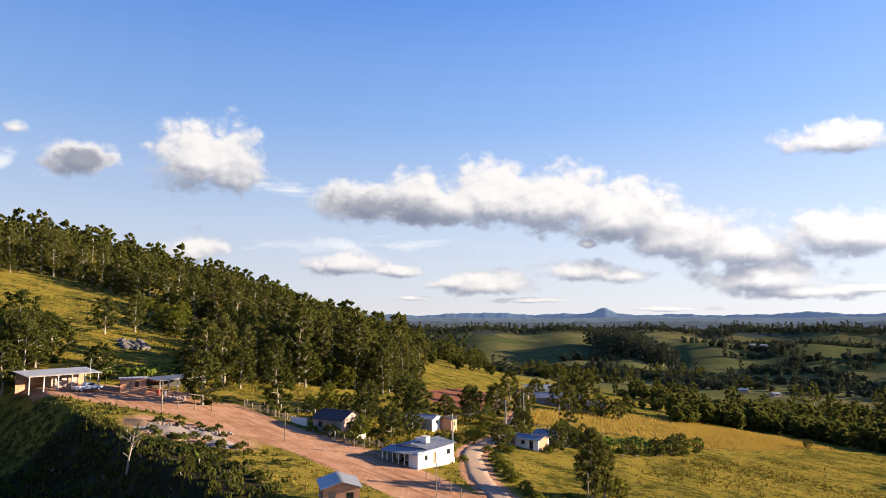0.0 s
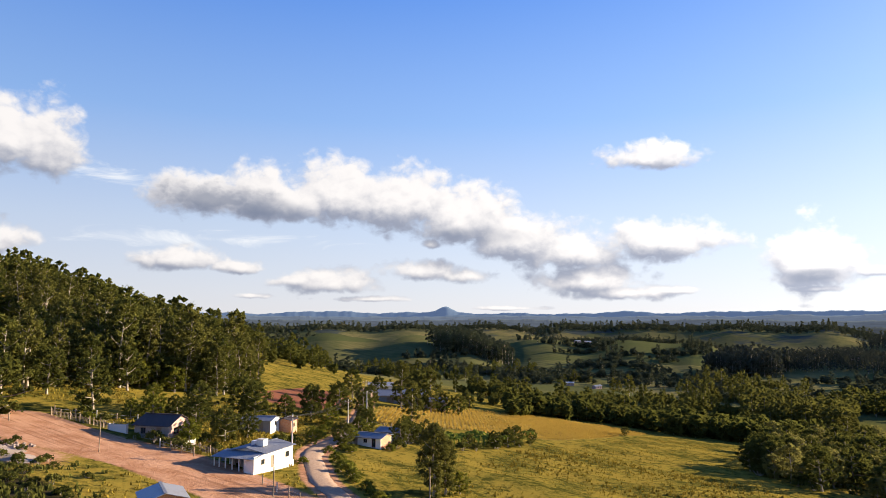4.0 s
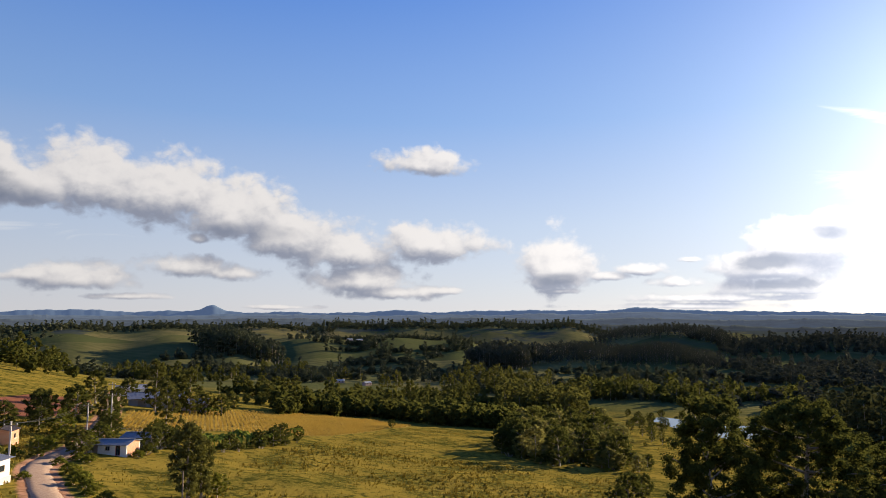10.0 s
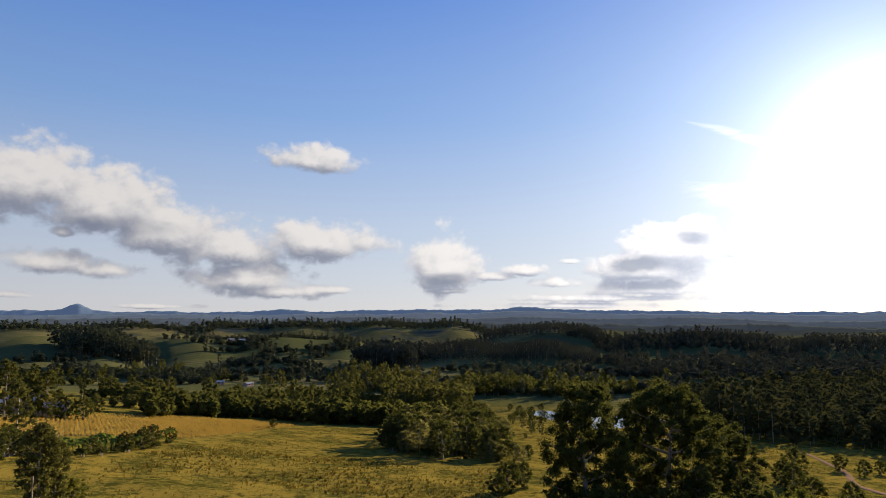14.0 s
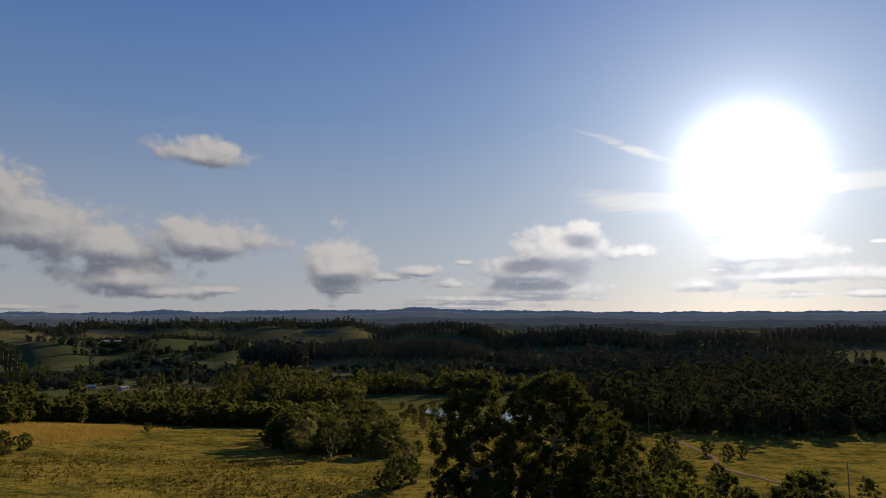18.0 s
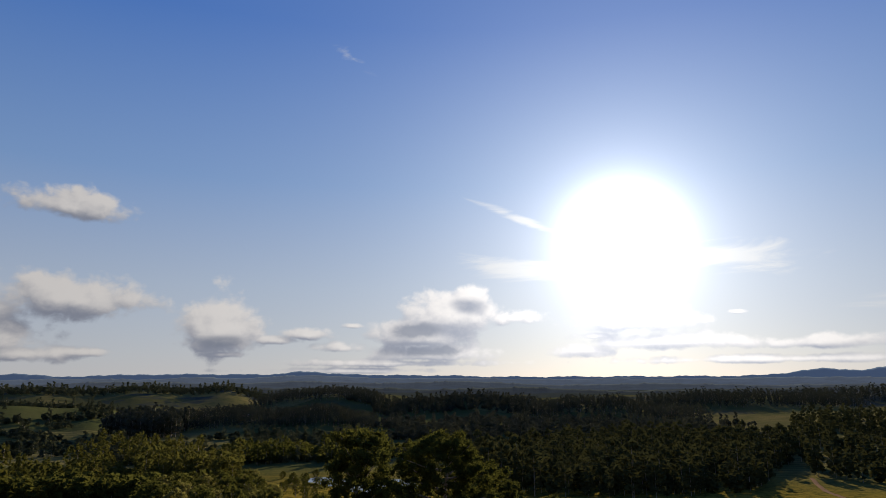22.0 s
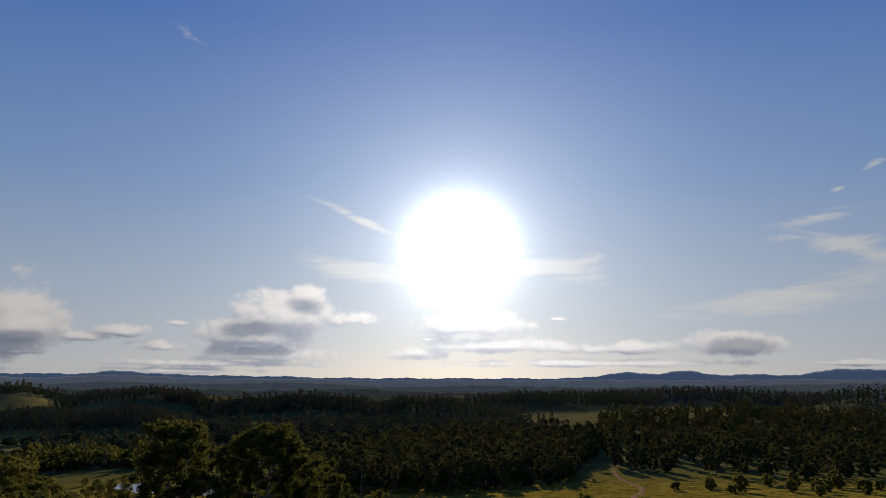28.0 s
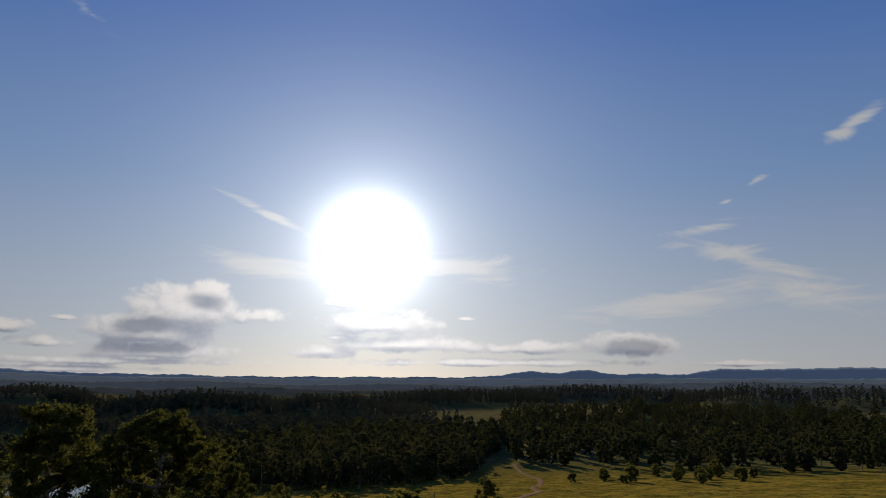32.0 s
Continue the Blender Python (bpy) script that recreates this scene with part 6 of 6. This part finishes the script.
def heap(name, label, poly, n, lo, hi, seed, kinds=STONES):
    """A loose heap of broken stones; each stone is a part."""
    rng = random.Random(seed)
    cx, cy = [sum(c) / len(poly) for c in zip(*poly)]
    root = new(name)
    root.matrix_world = pose(cx, cy, gz(cx, cy), 0, 0, 0)
    for x, y in strew(poly, n, seed, 0.35):
        s = rng.uniform(lo, hi)
        ob = new("stone", kinds[rng.randrange(5)])
        ob.parent = root
        ob.matrix_local = pose(x - cx, y - cy, gz(x, y) - gz(cx, cy) + 0.15 * s, rng.uniform(-20, 20), rng.uniform(-20, 20), rng.uniform(0, 360)) @ Matrix.Diagonal((s, s * rng.uniform(0.7, 1.2), s, 1))
    return tagged(root, label, "heap")


heap("rubble_heap", "grey and red rubble tipped beside the dirt yard", [(-69, 87), (-65, 90), (-55, 91.5), (-57, 83), (-62.6, 81)], 220, 0.15, 0.6, 1)
heap("rock_pile", "boulders piled on the hill meadow, darkened for their shade", [(-126, 148), (-116, 140), (-113, 146), (-122, 153)], 60, 0.6, 1.9, 2, BOULDERS)
heap("rubble_heap", "red soil clods beside the brick store", [(-79, 106), (-76, 109), (-75, 106), (-78, 104)], 30, 0.3, 0.7, 3)

for x, y, s in ((10.5, 150, 0.5), (14, 156, 0.55), (-3.5, 144, 0.45), (16, 160, 0.6), (21, 168, 0.45), (4.5, 146, 0.4), (-6, 146, 0.5), (-8.5, 143, 0.6)):
    plant(P["round_a"], x, y, s, rng=rngb)
for x, y, s in ((222, 292, 1.2), (229, 306, 1.0), (238, 284, 1.4), (226, 316, 1.3), (248, 281, 1.2), (240, 336, 1.1), (232, 326, 1.2), (176, 218, 1.2), (184, 210, 1.0), (194, 208, 1.3), (206, 214, 1.0), (220, 220, 1.2), (180, 230, 1.1), (250, 234, 1.3)):
    plant(P["bush_a"], x, y, s, rng=rngb)


# ---- gully: a bare leaning tree, spiky agaves ----
def bare_tree(x, y):
    """A dead tree: a leaning pale trunk with forking bare limbs and twigs."""
    rng = np.random.RandomState(8)
    root = new("dead_tree")
    root.matrix_world = pose(x, y, gz(x, y), 0, 0, 0)
    stem = np.array([(0, 0, -0.4), (0.15, 0.05, 1.6), (0.5, 0.1, 3.4), (0.7, 0.3, 5.2)])
    solid("trunk", tube(stem, [0.17, 0.13, 0.09, 0.03], 7), "bark", root, smooth=True)
    for i in range(9):
        k = rng.uniform(0.35, 0.95)
        s0 = np.array([np.interp(k * 5.2, stem[:, 2], stem[:, a]) for a in range(3)])
        a, L = i * 2.4, rng.uniform(0.9, 2.0)
        e = s0 + np.array([math.cos(a) * L, math.sin(a) * L, rng.uniform(0.5, 1.3)])
        twigs = [tube([s0, (s0 + e) / 2 + np.array([0, 0, 0.15]), e], [0.05, 0.035, 0.012], 4)]
        for _ in range(3):
            t0 = s0 + (e - s0) * rng.uniform(0.4, 0.95)
            twigs.append(tube([t0, t0 + rng.uniform(-0.5, 0.5, 3) + np.array([0, 0, 0.4])], [0.02, 0.008], 3))
        solid("limb", join(twigs), "bark", root)
    return tagged(root, "pale leaning dead tree with bare limbs in the gully", "dead tree")


bare_tree(-57.6, 70.8)


def agave(seed):
    """A spiky rosette: thick tapering leaves with a folded keel round a short stem."""
    rng = np.random.RandomState(seed)
    root = new("agave_plant")
    solid("stem", tube([(0, 0, -0.2), (0, 0, 0.5), (0, 0, 0.9)], [0.16, 0.14, 0.05], 6), "bark", root)
    for i in range(16):
        a, tilt, L = i * 2.4, rng.uniform(0.15, 1.2), rng.uniform(1.0, 1.6)
        d = np.array([math.cos(a) * math.cos(tilt), math.sin(a) * math.cos(tilt), math.sin(tilt)])
        n_ = np.array([-math.sin(a), math.cos(a), 0])
        v = []
        for t, w in ((0, 0.06), (0.35, 0.11), (0.75, 0.06), (1.0, 0.008)):
            c = np.array([0, 0, 0.7]) + d * L * t - np.array([0, 0, 0.35 * t * t])
            v += [c - n_ * w, c - np.array([0, 0, 0.05 * (1 - t)]), c + n_ * w]
        f = [(3 * k + s, 3 * k + s + 1, 3 * k + s + 4, 3 * k + s + 3) for k in range(3) for s in (0, 1)]
        solid("leaf", (np.array(v), np.array(f)), "leaf_banana", root)
    UNPLANTED.add(root.name)
    return tagged(root, "spiky grey-green agave on the bank", "agave")


P["agave"] = agave(3)
for x, y, s in ((-56, 80, 1.3), (-58.5, 78, 0.9), (-53, 76, 0.8), (-63, 79, 1.0), (-49, 73, 0.9)):
    plant(P["agave"], x, y, s, rng=rngb)
for x, y, s in ((-78, 66, 0.9), (-82, 70, 0.8), (-74, 62, 1.0), (-70, 58, 0.9)):
    plant(P["round_b"], x, y, s, rng=rngb, label="sunlit yellow-green tree on the gully's edge")


# ---- by the houses: garden wall, picket fence, sand, barrels, wash line ----
def garden_wall(x, y, turn, L, h, label):
    """A low rendered wall with end piers and a coping."""
    root = new("garden_wall")
    root.matrix_world = pose(x, y, gz(x, y), 0, 0, turn)
    solid("wall", boxes(((0, 0, h / 2 - 0.3), (L, 0.14, h + 0.6))), "white_wall", root)
    solid("coping", boxes(((0, 0, h + 0.03), (L + 0.1, 0.22, 0.06))), "concrete", root)
    for k in (-1, 1):
        solid("pier", boxes(((k * (L / 2 + 0.12), 0, h / 2 - 0.2), (0.24, 0.24, h + 0.7))), "concrete", root)
    return tagged(root, label, "wall")


garden_wall(-52.5, 107.5, -15, 3.2, 1.1, "low whitewashed wall beside the dark-roofed house")
garden_wall(-40.0, 104.2, 70, 2.6, 0.9, "low whitewashed wall before the garden")


def picket_fence(points, label):
    """A rough wooden fence: rails between posts, with upright pickets."""
    root = new("picket_fence")
    (x0, y0), (x1, y1) = points
    z0 = gz(x0, y0)
    root.matrix_world = pose(x0, y0, z0, 0, 0, math.degrees(math.atan2(y1 - y0, x1 - x0)))
    L = math.hypot(x1 - x0, y1 - y0)
    rng = random.Random(int(L * 10))
    n = int(L / 0.28)
    for i in range(n + 1):
        q = i / n
        z = gz(x0 + (x1 - x0) * q, y0 + (y1 - y0) * q) - z0
        big = i % 7 == 0
        h = rng.uniform(1.15, 1.3) if big else rng.uniform(0.85, 1.1)
        solid("post" if big else "picket", boxes(((q * L, 0.06 * big, z + h / 2 - 0.15), (0.12 if big else 0.07, 0.12 if big else 0.025, h + 0.3))), "timber", root)
    zb = gz(x1, y1) - z0
    for hz in (0.35, 0.8):
        solid("rail", tube([(0, 0.04, hz), (L / 2, 0.04, gz((x0 + x1) / 2, (y0 + y1) / 2) - z0 + hz), (L, 0.04, zb + hz)], [0.03] * 3, 4), "timber", root)
    return tagged(root, label, "fence")


picket_fence([(-66, 112), (-58, 109.5)], "grey weathered picket fence along the garden")
picket_fence([(-57.5, 109.4), (-53.4, 108.2)], "grey weathered picket fence along the garden")
picket_fence([(-39.5, 103.4), (-34.5, 101.5)], "rough picket fence beside the white house")


def mound(x, y, r, h, mat, seed, label):
    """A tipped heap of loose material with an uneven foot."""
    rng = np.random.RandomState(seed)
    ks, ns = 7, 22
    v, f = [], []
    for i in range(ks):
        q = i / (ks - 1)
        for j in range(ns):
            a = 2 * math.pi * j / ns
            rr = r * q * (1 + 0.18 * math.sin(2 * a + seed) + 0.1 * math.sin(5 * a) + 0.03 * rng.randn())
            px, py = x + rr * math.cos(a) * 1.3, y + rr * math.sin(a)
            v.append((px, py, gz(px, py) - 0.15 * q + h * (1 - q) ** 1.2 * (1 + 0.06 * rng.randn())))
    for i in range(ks - 1):
        f += [(i * ns + j, (i + 1) * ns + j, (i + 1) * ns + (j + 1) % ns, i * ns + (j + 1) % ns) for j in range(ns)]
    me = mesh_from("earth_mound", np.array(v), np.array(f), [mat], True)
    return tagged(new("earth_mound", me), label, "mound")


mound(-63, 85.5, 4.2, 0.55, "rubble", 1, "grey earth mound at the yard's edge")
mound(-58, 87, 3.4, 0.45, "rubble", 2, "grey earth mound at the yard's edge")
mound(-68, 86, 3.2, 0.5, "dirt", 3, "reddish earth heap at the yard's edge")
mound(-53, 84, 3.0, 0.4, "rubble", 4, "grey earth mound at the yard's edge")


def barrel(x, y, mat, label):
    root = new("barrel")
    root.matrix_world = pose(x, y, gz(x, y), 0, 0, 0)
    zs = np.array([0, 0.02, 0.28, 0.3, 0.32, 0.58, 0.6, 0.62, 0.88, 0.9])
    solid("body", tube([(0, 0, z) for z in zs], [0.02, 0.28, 0.28, 0.295, 0.28, 0.28, 0.295, 0.28, 0.28, 0.02], 14), mat, root)
    solid("lid", tube([(0, 0, 0.9), (0, 0, 0.905), (0, 0, 0.92), (0, 0, 0.93)], [0.02, 0.29, 0.29, 0.02], 14), mat, root)
    return tagged(root, label, "barrel")


barrel(-80.6, 106.6, "red_paint", "rusty red barrel by the open shed")
barrel(-79.9, 107.4, "metal_roof", "grey metal barrel by the open shed")
barrel(-32.6, 98.6, "metal_roof", "grey metal barrel beside the porch")

for x, y, s in ((-88.5, 112.5, 1.1), (-90, 110.5, 1.0), (-86, 116, 0.9), (-89.5, 114.5, 1.2), (-93, 107.5, 1.0)):
    plant(P["banana"], x, y, s, rng=rngb, group="banana clump")
for x, y, s, k in ((-50, 111.5, 0.7, "bush_b"), (-48.5, 104.4, 0.6, "bush_b"), (-41.5, 107.5, 0.9, "bush_c"), (-39, 110, 0.8, "bush_a"), (-33, 104, 0.8, "bush_b"), (-31.5, 106, 0.7, "bush_c"), (-22.5, 104.5, 0.6, "bush_b"), (-36, 104, 0.7, "bush_a"), (-44, 113.5, 0.9, "bush_c"), (-52, 115, 0.9, "bush_b"),
                   (-60, 113, 0.8, "bush_b"), (-62.5, 115.5, 0.9, "bush_a"), (-57, 112, 0.7, "bush_c"), (-11, 127.5, 0.7, "bush_b"), (-19, 126.6, 0.6, "bush_c"), (-10, 131, 0.9, "bush_a"), (-27.5, 121, 0.9, "bush_b"), (-29, 117, 0.8, "bush_c"), (-27, 112, 0.7, "bush_b"), (-25.5, 108.5, 0.6, "bush_b")):
    plant(P[k], x, y, s, rng=rngb, group="garden bushes")
